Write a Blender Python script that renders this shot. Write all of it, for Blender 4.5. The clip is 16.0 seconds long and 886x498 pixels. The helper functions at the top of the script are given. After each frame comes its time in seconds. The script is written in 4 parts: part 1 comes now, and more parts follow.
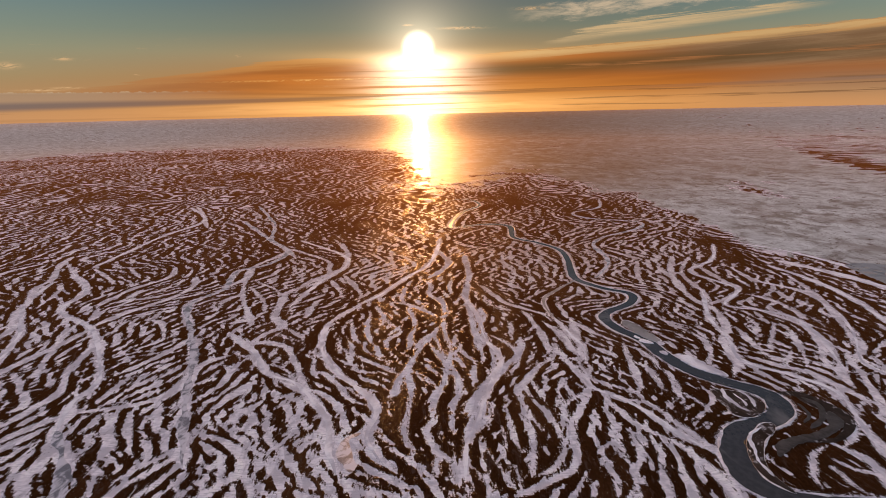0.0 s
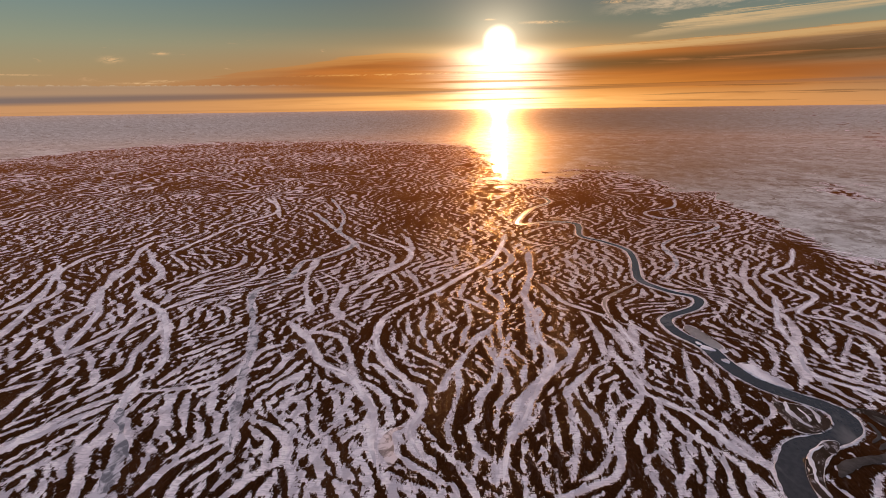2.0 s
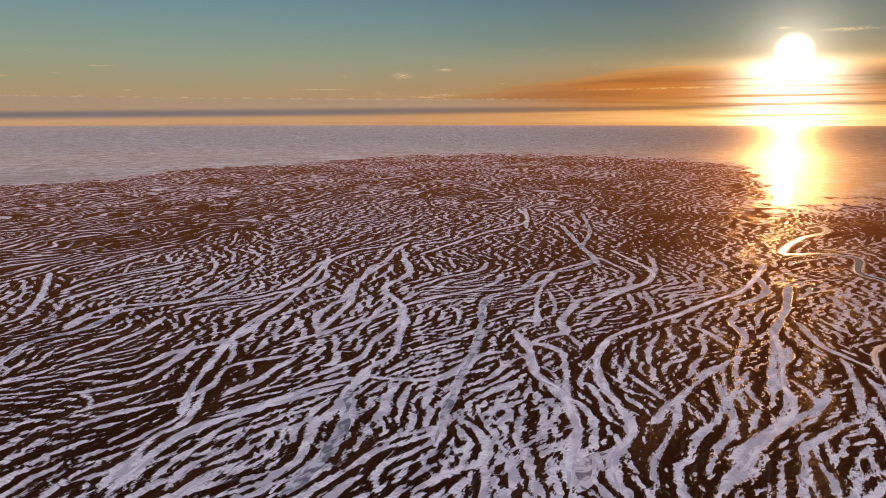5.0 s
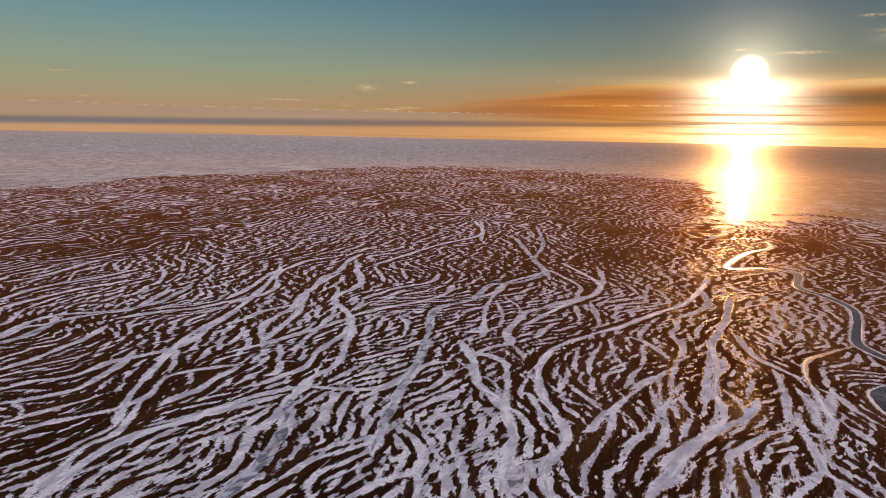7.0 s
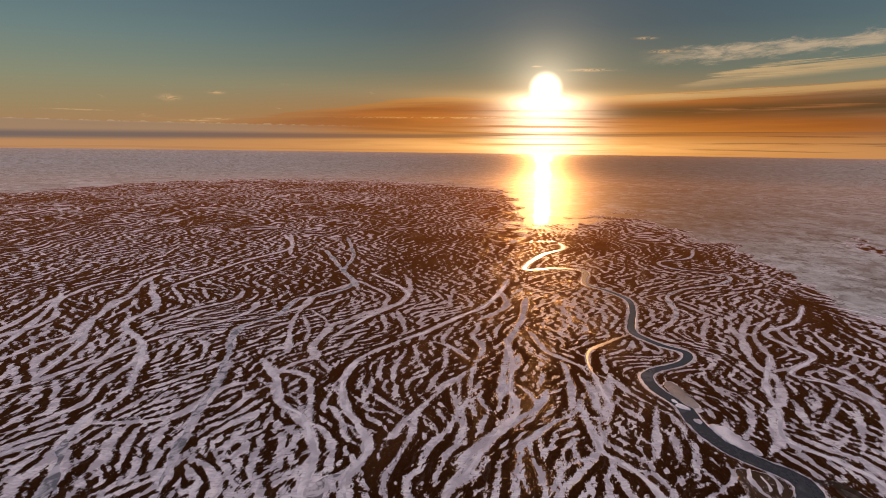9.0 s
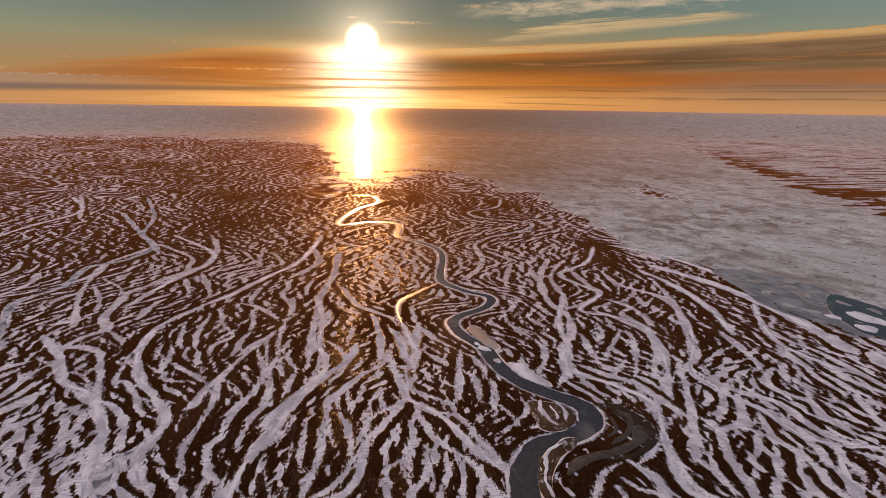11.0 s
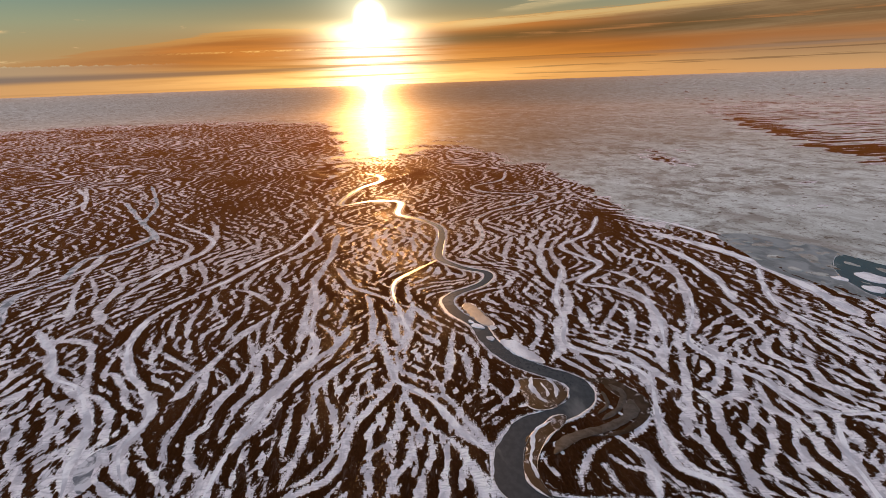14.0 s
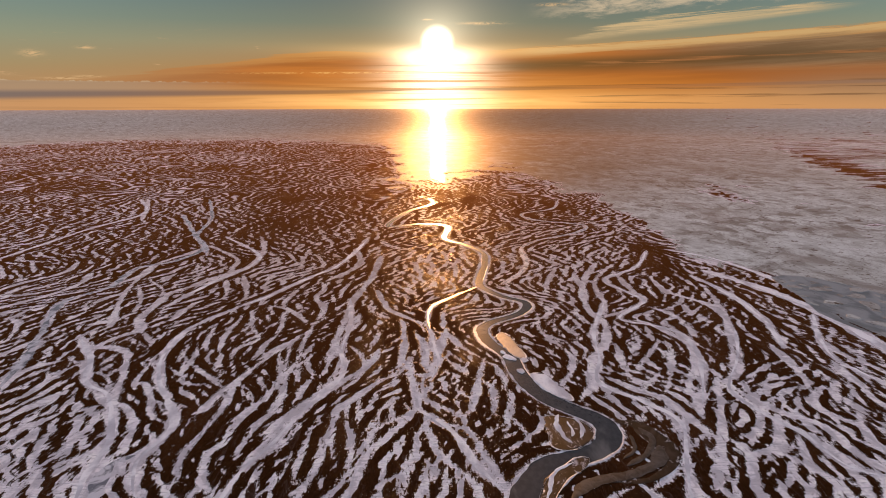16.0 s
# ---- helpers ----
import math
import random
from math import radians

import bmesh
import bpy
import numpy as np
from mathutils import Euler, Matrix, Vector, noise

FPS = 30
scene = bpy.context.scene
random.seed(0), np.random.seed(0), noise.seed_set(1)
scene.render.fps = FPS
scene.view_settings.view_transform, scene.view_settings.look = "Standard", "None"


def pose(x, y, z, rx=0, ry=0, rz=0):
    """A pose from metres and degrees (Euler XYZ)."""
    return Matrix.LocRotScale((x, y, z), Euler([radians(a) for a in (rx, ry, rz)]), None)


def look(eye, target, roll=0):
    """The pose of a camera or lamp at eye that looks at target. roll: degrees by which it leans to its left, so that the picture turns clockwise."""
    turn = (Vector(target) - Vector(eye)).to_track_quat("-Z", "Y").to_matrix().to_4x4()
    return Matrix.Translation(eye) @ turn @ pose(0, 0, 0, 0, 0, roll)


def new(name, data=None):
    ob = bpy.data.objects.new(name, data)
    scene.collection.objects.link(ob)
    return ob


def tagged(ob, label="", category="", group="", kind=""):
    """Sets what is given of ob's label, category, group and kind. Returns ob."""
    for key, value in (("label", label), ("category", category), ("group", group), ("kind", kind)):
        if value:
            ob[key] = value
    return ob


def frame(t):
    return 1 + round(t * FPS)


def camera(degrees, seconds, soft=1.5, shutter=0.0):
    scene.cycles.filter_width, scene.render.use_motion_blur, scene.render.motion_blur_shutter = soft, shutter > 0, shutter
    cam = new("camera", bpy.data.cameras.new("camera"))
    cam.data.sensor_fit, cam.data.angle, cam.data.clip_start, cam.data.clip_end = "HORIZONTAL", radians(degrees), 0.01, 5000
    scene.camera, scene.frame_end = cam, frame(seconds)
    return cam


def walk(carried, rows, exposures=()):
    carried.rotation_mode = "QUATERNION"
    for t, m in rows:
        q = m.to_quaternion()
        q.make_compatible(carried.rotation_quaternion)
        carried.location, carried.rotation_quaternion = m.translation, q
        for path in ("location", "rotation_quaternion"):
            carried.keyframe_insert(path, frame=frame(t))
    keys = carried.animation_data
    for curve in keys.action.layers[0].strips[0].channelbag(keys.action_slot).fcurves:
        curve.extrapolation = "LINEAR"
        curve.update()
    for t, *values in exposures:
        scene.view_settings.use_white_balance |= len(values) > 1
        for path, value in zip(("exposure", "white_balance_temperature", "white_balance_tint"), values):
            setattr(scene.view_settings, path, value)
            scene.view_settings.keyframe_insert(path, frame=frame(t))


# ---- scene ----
cam = camera(65.01, 16.0, soft=0.4)
PATH = [
    (0, (-10.02, -28.58, 102.28), (-7.22, 69.44, 82.69), -1.24),
    (0.5, (-7.70, -28.07, 102.41), (-4.86, 69.83, 82.24), -1.84),
    (1, (-5.55, -27.56, 102.40), (-3.95, 70.17, 81.27), -2.15),
    (1.5, (-3.52, -27.22, 102.32), (-5.73, 70.49, 81.15), -1.62),
    (2, (-1.45, -26.84, 102.27), (-9.46, 70.79, 82.16), -0.78),
    (2.5, (0.67, -26.17, 102.26), (-13.95, 70.87, 83.03), -0.53),
    (3, (2.70, -25.27, 102.26), (-19.49, 70.31, 82.96), -0.88),
    (3.5, (4.63, -24.30, 102.25), (-25.30, 69.04, 82.48), -1.51),
    (4, (6.63, -23.39, 102.21), (-30.12, 67.54, 82.66), -1.38),
    (4.2, (7.42, -23.04, 102.21), (-31.68, 66.99, 83.11), -1.14),
    (6.5, (16.69, -22.68, 101.87), (-27.87, 65.31, 85.37), 0.63),
    (7, (19.04, -22.00, 101.92), (-19.43, 68.87, 85.72), 1.17),
    (7.5, (21.39, -21.30, 101.87), (-10.83, 72.11, 86.46), 1.29),
    (8, (23.65, -20.54, 101.81), (-2.47, 74.90, 87.37), 1.11),
    (8.5, (25.83, -19.67, 101.91), (5.75, 77.32, 88.13), 0.80),
    (9, (27.97, -18.93, 101.96), (14.11, 79.08, 87.78), 0.77),
    (9.5, (30.11, -18.41, 101.96), (22.77, 80.08, 86.23), 1.10),
    (10, (32.26, -18.00, 101.86), (31.74, 80.44, 84.26), 1.40),
    (10.2, (33.10, -17.83, 101.82), (35.30, 80.44, 83.47), 1.63),
    (12.3, (41.60, -14.20, 101.48), (59.37, 81.44, 78.31), -1.50),
    (12.5, (42.43, -13.97, 101.42), (59.70, 81.57, 77.50), -1.62),
    (13, (44.52, -13.44, 101.27), (59.22, 82.22, 76.09), -1.81),
    (13.5, (46.75, -12.72, 101.27), (58.27, 83.44, 76.36), -2.04),
    (14, (49.05, -11.87, 101.37), (57.70, 84.89, 77.64), -1.99),
    (14.5, (51.20, -11.03, 101.41), (57.40, 86.20, 78.86), -1.48),
    (15, (53.23, -10.04, 101.48), (57.43, 87.52, 79.94), -0.80),
    (15.5, (55.44, -9.11, 101.44), (57.93, 88.70, 80.78), -0.29),
    (16, (57.97, -8.19, 101.36), (58.69, 89.75, 81.14), -0.12),
]
# seconds, stops, white balance
EXPOSURES = [(0, -.22, 7250, 15), (2, -.18, 7350, 17), (3, -.20, 7250, 15), (4, -.14, 6900, 13), (6.5, -.10, 6600, 11), (7.5, -.20, 6850, 12), (8.5, -.38, 7350, 16),
             (9.5, -.42, 7500, 17), (10.2, -.36, 7500, 17), (12.5, -.08, 6950, 6), (13.5, .02, 6850, 2), (14.5, -.04, 6900, 2), (16, -.17, 7180, 12)]
walk(cam, [(t, look(eye, target, roll)) for t, eye, target, roll in PATH], EXPOSURES)

# ---- world, sun ----
SUN_EL, SUN_AZ = 4.9, 0.0


class Nodes:
    """Small helper to write node trees as expressions."""

    def __init__(self, tree):
        self.tree = tree
        tree.nodes.clear()

    def node(self, kind, **inputs):
        n = self.tree.nodes.new(kind)
        for key, value in inputs.items():
            self.put(n.inputs[key.replace("_", " ")], value)
        return n

    def put(self, socket, value):
        if isinstance(value, bpy.types.NodeSocket):
            self.tree.links.new(value, socket)
        else:
            socket.default_value = value

    def m(self, op, a, b=0.0, c=0.0, clamp=False):
        n = self.tree.nodes.new("ShaderNodeMath")
        n.operation, n.use_clamp = op, clamp
        for i, v in enumerate((a, b, c)):
            self.put(n.inputs[i], v)
        return n.outputs[0]

    def step(self, x, lo, hi, a=0.0, b=1.0):
        n = self.tree.nodes.new("ShaderNodeMapRange")
        n.interpolation_type = "SMOOTHSTEP"
        for i, v in enumerate((x, lo, hi, a, b)):
            self.put(n.inputs[i], v)
        return n.outputs[0]

    def mix(self, f, a, b, blend="MIX"):
        n = self.tree.nodes.new("ShaderNodeMix")
        n.data_type, n.blend_type = "RGBA", blend
        self.put(n.inputs[0], f)
        for i, v in ((6, a), (7, b)):
            self.put(n.inputs[i], v if isinstance(v, bpy.types.NodeSocket) else (*v, 1))
        return n.outputs[2]

    def scale(self, color, f):
        n = self.tree.nodes.new("ShaderNodeVectorMath")
        n.operation = "SCALE"
        self.put(n.inputs[0], color)
        self.put(n.inputs["Scale"], f)
        return n.outputs[0]

    def add(self, a, b):
        n = self.tree.nodes.new("ShaderNodeVectorMath")
        n.operation = "ADD"
        self.put(n.inputs[0], a)
        self.put(n.inputs[1], b)
        return n.outputs[0]

    def xyz(self, x, y, z=0.0):
        n = self.tree.nodes.new("ShaderNodeCombineXYZ")
        for i, v in enumerate((x, y, z)):
            self.put(n.inputs[i], v)
        return n.outputs[0]

    def split(self, v):
        n = self.tree.nodes.new("ShaderNodeSeparateXYZ")
        self.put(n.inputs[0], v)
        return n.outputs

    def mul(self, v, by):
        n = self.tree.nodes.new("ShaderNodeVectorMath")
        n.operation = "MULTIPLY"
        self.put(n.inputs[0], v)
        n.inputs[1].default_value = by
        return n.outputs[0]

    def noise(self, v, scale, detail=3.0, rough=0.55, distort=0.0):
        n = self.node("ShaderNodeTexNoise", Vector=v, Scale=scale, Detail=detail, Roughness=rough, Distortion=distort)
        return n.outputs[0]

    def ramp(self, x, stops):
        n = self.tree.nodes.new("ShaderNodeValToRGB")
        e = n.color_ramp.elements
        while len(e) < len(stops):
            e.new(0.5)
        for el, (p, c) in zip(e, stops):
            el.position, el.color = p, (*c, 1)
        self.put(n.inputs[0], x)
        return n.outputs[0]


def build_world():
    world = bpy.data.worlds.new("evening_sky")
    scene.world = world
    world.use_nodes = True
    n = Nodes(world.node_tree)
    sky = n.node("ShaderNodeTexSky")
    sky.sky_type, sky.sun_disc = "NISHITA", False
    sky.sun_elevation, sky.sun_rotation = radians(SUN_EL), radians(SUN_AZ)
    v = n.node("ShaderNodeTexCoord").outputs["Generated"]
    x, y, z = n.split(v)
    el = n.m("MULTIPLY", n.m("ARCSINE", z), 57.296)
    az = n.m("MULTIPLY", n.m("ARCTAN2", x, y), 57.296)
    near = n.m("POWER", 2.718, n.m("MULTIPLY", n.m("POWER", n.m("DIVIDE", n.m("ABSOLUTE", n.m("SUBTRACT", az, 3.0)), 27.0), 2.0), -1.0))
    h = n.m("DIVIDE", el, 60.0, clamp=True)
    far_side = n.ramp(h, [(0.0, (.60, .34, .18)), (0.025, (.45, .295, .165)), (0.05, (.375, .335, .20)), (0.085, (.285, .350, .265)), (0.14, (.175, .300, .325)), (0.22, (.090, .190, .285)), (0.42, (.12, .185, .29)), (1.0, (SKY_TOP * .83, SKY_TOP * .88, SKY_TOP * 1.10))])
    sun_side = n.ramp(h, [(0.0, (.74, .32, .085)), (0.02, (.62, .235, .05)), (0.045, (.48, .18, .04)), (0.078, (.33, .25, .14)), (0.105, (.15, .195, .165)), (0.16, (.060, .125, .172)), (0.26, (.042, .105, .185)), (0.42, (.12, .185, .29)), (1.0, (SKY_TOP * .83, SKY_TOP * .88, SKY_TOP * 1.10))])
    base = n.mix(near, far_side, sun_side)
    def bell(v, mid, width):
        d = n.m("DIVIDE", n.m("SUBTRACT", v, mid), width)
        return n.m("POWER", 2.718, n.m("MULTIPLY", n.m("MULTIPLY", d, d), -1.0))

    def slant(rise_by, at):
        return n.m("ADD", n.m("MULTIPLY", az, rise_by), at)

    def over(color, amount, *factors):
        for f in factors:
            amount = n.m("MULTIPLY", f, amount)
        return n.mix(amount, base, color)

    # long cloud deck over the horizon, thicker to the east
    streak = n.noise(n.xyz(n.m("MULTIPLY", az, 0.035), n.m("MULTIPLY", el, 0.75)), 1.0, 4.0, 0.55, 0.4)
    fine = n.noise(n.xyz(n.m("MULTIPLY", az, 0.16), n.m("MULTIPLY", el, 2.2)), 1.0, 4.0, 0.6, 0.5)
    combed = n.noise(n.xyz(n.m("MULTIPLY", az, 0.11), n.m("MULTIPLY", n.m("SUBTRACT", el, n.m("MULTIPLY", az, 0.045)), 2.6), 7.0), 1.0, 8.0, 0.68, 0.5)
    lines = n.noise(n.xyz(n.m("MULTIPLY", az, 0.05), n.m("MULTIPLY", el, 3.4), 3.0), 1.0, 5.0, 0.6, 0.3)
    top = n.m("ADD", n.m("SUBTRACT", 4.15, n.step(az, -8.0, -28.0, 0.0, 2.1)), n.m("MULTIPLY", n.m("MAXIMUM", az, 0.0), 0.043))
    top = n.m("ADD", top, n.m("MULTIPLY", n.m("SUBTRACT", combed, 0.5), 1.0))
    under = n.m("SUBTRACT", top, el)
    deck = n.m("MULTIPLY", n.step(under, 0.0, 0.16), n.step(az, -30.0, -20.0))
    burnt = n.mix(n.step(streak, 0.38, 0.62), (.36, .105, .022), (.55, .165, .030))
    deck_col = n.mix(n.step(under, 0.9, 0.1), burnt, (.55, .250, .075))
    deck_col = n.mix(n.step(az, -10.0, -24.0, 0, .75), deck_col, (.42, .205, .095))
    base = over(deck_col, 0.95, deck, n.step(el, 0.9, 1.9))
    east = n.step(az, 12.0, 26.0)
    # cream brow of the eastern deck, its grey body, the dark belly and the fire under it
    grey = n.mix(n.step(combed, 0.40, 0.62), (.150, .108, .068), (.235, .170, .105))
    base = over(grey, 0.85, east, n.step(under, 0.35, 0.8), n.step(el, 2.2, 3.1))
    base = over((.64, .430, .200), 0.9, n.step(az, 3.0, 10.0), n.step(under, 0.05, 0.2), n.step(under, 0.85, 0.35), n.step(combed, 0.34, 0.52, .5, 1.0))
    belly = n.m("ADD", slant(0.022, 2.95), n.m("MULTIPLY", n.m("SUBTRACT", streak, 0.5), 0.6))
    base = over((.095, .050, .021), 0.88, bell(el, belly, 0.52), n.step(az, 1.5, 7.0), n.step(az, 34.0, 20.0, .35, 1.0))
    base = over((.42, .165, .062), 0.7, bell(el, n.m("ADD", belly, n.m("MULTIPLY", n.m("SUBTRACT", lines, .5), 1.2)), 0.10), n.step(az, 6.0, 14.0), n.step(fine, 0.4, 0.6))
    base = over((.55, .180, .030), 0.85, bell(el, slant(-0.004, 1.75), 0.55), n.step(az, 3.0, 8.0), n.step(az, 26.0, 14.0, .25, 1.0), n.step(streak, .3, .6, .5, 1.0))
    base = over((.33, .205, .130), 0.65, bell(el, 1.5, 0.9), n.step(az, 20.0, 32.0))
    # sail of combed cirrus over it
    sail_low = n.m("ADD", n.m("MULTIPLY", n.m("SUBTRACT", az, 10.0), 0.085), 4.95)
    sail_top = n.m("ADD", n.m("SUBTRACT", 7.1, n.m("MULTIPLY", n.m("POWER", 2.718, n.m("MULTIPLY", n.m("SUBTRACT", az, 10.0), -0.16)), 1.9)), n.m("MULTIPLY", n.m("SUBTRACT", combed, 0.5), 1.4))
    sail = n.m("MULTIPLY", n.step(n.m("SUBTRACT", sail_top, el), 0.0, 0.22), n.step(n.m("SUBTRACT", el, sail_low), -0.3, 0.25))
    base = over((.66, .490, .275), 0.9, sail, n.step(az, 9.5, 12.0), n.step(az, 31.0, 26.0), n.step(combed, 0.34, 0.58, .35, 1.0))
    base = over((.12, .065, .035), 0.55, n.step(lines, 0.55, 0.62), n.step(el, 2.2, 1.4), n.step(az, -6.0, 10.0, 0.25, 1.0))
    # grey bank low over the sea of ice, with a haze of small cumulus on it
    tops = n.noise(n.xyz(n.m("MULTIPLY", az, 1.1), 0.0, 2.0), 1.0, 5.0, 0.7)
    haze = n.step(n.m("SUBTRACT", n.m("ADD", n.m("MULTIPLY", tops, 0.55), 1.55), el), 0.0, 0.07)
    west = n.step(az, -12.0, -26.0)
    base = over((.40, .295, .215), 0.7, haze, west, n.step(el, 0.7, 1.0))
    base = over((.62, .47, .30), 0.8, haze, west, bell(el, n.m("ADD", n.m("MULTIPLY", tops, 0.55), 1.50), 0.06), n.step(tops, 0.45, 0.6))
    bank_mid = n.m("ADD", slant(0.013, 1.2), n.m("MULTIPLY", n.m("SUBTRACT", streak, 0.5), 0.15))
    bank = n.step(n.m("ABSOLUTE", n.m("SUBTRACT", el, bank_mid)), n.step(az, 0.0, -30.0, 0.16, 0.46), 0.06)
    bank_col = n.mix(near, (.165, .165, .185), (.28, .115, .04))
    base = over(bank_col, 0.9, bank, n.step(az, 16.0, 2.0, 0.4, 1.0))
    # small cumulus tops and cirrus higher up
    cir = n.noise(n.xyz(n.m("MULTIPLY", az, 0.42), n.m("MULTIPLY", n.m("SUBTRACT", el, n.m("MULTIPLY", az, 0.06)), 1.9), 4.0), 1.0, 10.0, 0.70, 0.5)
    cirrus = n.m("ADD", n.m("MULTIPLY", bell(el, slant(0.050, 6.75), 0.85), 0.42), n.m("MULTIPLY", cir, 0.9))
    base = over((.62, .52, .38), 0.88, n.step(cirrus, 0.66, 0.98), n.step(az, 6.5, 12.0), n.step(az, 36.0, 28.0))
    wisp = n.noise(n.xyz(n.m("MULTIPLY", az, 1.3), n.m("MULTIPLY", n.m("SUBTRACT", el, n.m("MULTIPLY", az, 0.12)), 5.0), 6.0), 1.0, 6.0, 0.7, 0.8)
    for a, e, wide_a, wide_e in ((-29.3, 3.6, .6, .20), (-25.9, 4.1, .5, .10), (-25.9, 2.1, .8, .07), (-35.5, 2.5, 1.6, .04), (-27.5, 1.95, 1.2, .06), (7.5, 8.6, .6, .08), (9.0, 7.6, 1.0, .10), (-0.8, 6.6, .4, .06), (3.4, 6.3, 1.5, .10)):
        base = over((.74, .50, .27), 0.9, bell(az, a, wide_a), bell(el, e, wide_e), n.step(wisp, 0.38, 0.56))
    base = over((.95, .55, .18), 0.8, bell(az, -8.0, 6.0), bell(el, slant(0.01, 2.62), 0.055), n.step(wisp, 0.42, 0.56))
    puff = n.noise(n.xyz(n.m("MULTIPLY", az, 0.30), n.m("MULTIPLY", el, 1.7), 9.0), 1.0, 5.0, 0.6, 0.8)
    base = over((.72, .46, .26), 0.55, n.step(el, 1.9, 2.4), n.step(el, 6.0, 4.0), n.step(puff, 0.64, 0.72), n.step(az, 0.0, -5.0))
    # glow of the low sun
    s = (0.0, math.cos(radians(SUN_EL)), math.sin(radians(SUN_EL)))
    dot = n.tree.nodes.new("ShaderNodeVectorMath")
    dot.operation = "DOT_PRODUCT"
    n.put(dot.inputs[0], v)
    dot.inputs[1].default_value = s
    ang = n.m("MULTIPLY", n.m("ARCCOSINE", n.m("MINIMUM", dot.outputs["Value"], 0.9999999)), 57.296)
    disc = n.step(ang, 1.5, 0.2, 0.0, 5.0)
    halo = n.m("MULTIPLY", n.m("POWER", 2.718, n.m("MULTIPLY", ang, -0.60)), 1.45)
    wide = n.m("MULTIPLY", n.m("POWER", 2.718, n.m("MULTIPLY", ang, -0.13)), 0.025)
    gaps = n.step(lines, 0.66, 0.46, 0.15, 1.0)
    lens = n.m("MULTIPLY", n.m("MULTIPLY", bell(az, 0.0, 2.9), bell(el, 3.75, 0.6)), 2.6)
    core = n.m("MULTIPLY", n.m("MULTIPLY", bell(az, 0.0, 3.4), n.step(el, 3.9, 2.6)), n.m("MULTIPLY", gaps, 1.9))
    low = n.m("MULTIPLY", n.m("MULTIPLY", bell(az, 0.0, 9.5), n.step(el, 3.0, 0.2)), n.m("MULTIPLY", gaps, 0.46))
    low = n.m("ADD", low, n.m("MULTIPLY", n.m("MULTIPLY", bell(az, 0.0, 14.0), bell(el, 0.35, 0.45)), n.step(fine, 0.3, 0.6, 0.15, 0.55)))
    low = n.m("MULTIPLY", low, n.m("SUBTRACT", 1.0, n.m("MULTIPLY", bank, .75)))
    low = n.m("ADD", low, n.m("MULTIPLY", n.m("MULTIPLY", bell(az, 0.0, 8.0), bell(el, 4.25, 0.45)), 0.42))
    disc = n.m("ADD", n.m("ADD", disc, lens), core)
    glow = n.add(n.scale((1.0, .88, .66), n.m("ADD", disc, halo)), n.scale((1.0, .64, .26), n.m("ADD", low, wide)))
    total = n.add(n.add(base, glow), n.scale(sky.outputs[0], 0.002))
    bg = n.node("ShaderNodeBackground", Color=total, Strength=1.0)
    out = n.node("ShaderNodeOutputWorld")
    n.tree.links.new(bg.outputs[0], out.inputs[0])


SKY_TOP = 0.76
build_world()
sun = new("sun", bpy.data.lights.new("sun", "SUN"))
sun.data.energy, sun.data.angle, sun.data.color = 5.0, radians(1.2), (1.0, .46, .16)
sun.matrix_world = look((0, 0, 0), (0, -math.cos(radians(SUN_EL)), -math.sin(radians(SUN_EL))))


# ---- materials ----
def surface(name, build, gloss=None, gloss_rough=.7):
    """A material from its look; gloss: the colour of a broad second shine at a flat angle, tinted orange to put the
    sun's warm glow on snow and mud.
    """
    mat = bpy.data.materials.new(name)
    mat.use_nodes = True
    n = Nodes(mat.node_tree)
    bsdf = n.node("ShaderNodeBsdfPrincipled")
    out = n.node("ShaderNodeOutputMaterial")
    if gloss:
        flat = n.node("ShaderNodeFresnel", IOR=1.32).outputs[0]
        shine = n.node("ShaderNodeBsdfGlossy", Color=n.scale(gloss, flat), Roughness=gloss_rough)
        both = n.tree.nodes.new("ShaderNodeAddShader")
        n.tree.links.new(bsdf.outputs[0], both.inputs[0])
        n.tree.links.new(shine.outputs[0], both.inputs[1])
        n.tree.links.new(both.outputs[0], out.inputs[0])
    else:
        n.tree.links.new(bsdf.outputs[0], out.inputs[0])
    p = n.node("ShaderNodeNewGeometry").outputs["Position"]
    color, rough, height, strength, dist = build(n, p, bsdf)
    n.put(bsdf.inputs["Base Color"], color if isinstance(color, bpy.types.NodeSocket) else (*color, 1))
    n.put(bsdf.inputs["Roughness"], rough)
    if height is not None:
        bump = n.node("ShaderNodeBump", Height=height, Strength=strength, Distance=dist)
        n.tree.links.new(bump.outputs[0], bsdf.inputs["Normal"])
    return mat


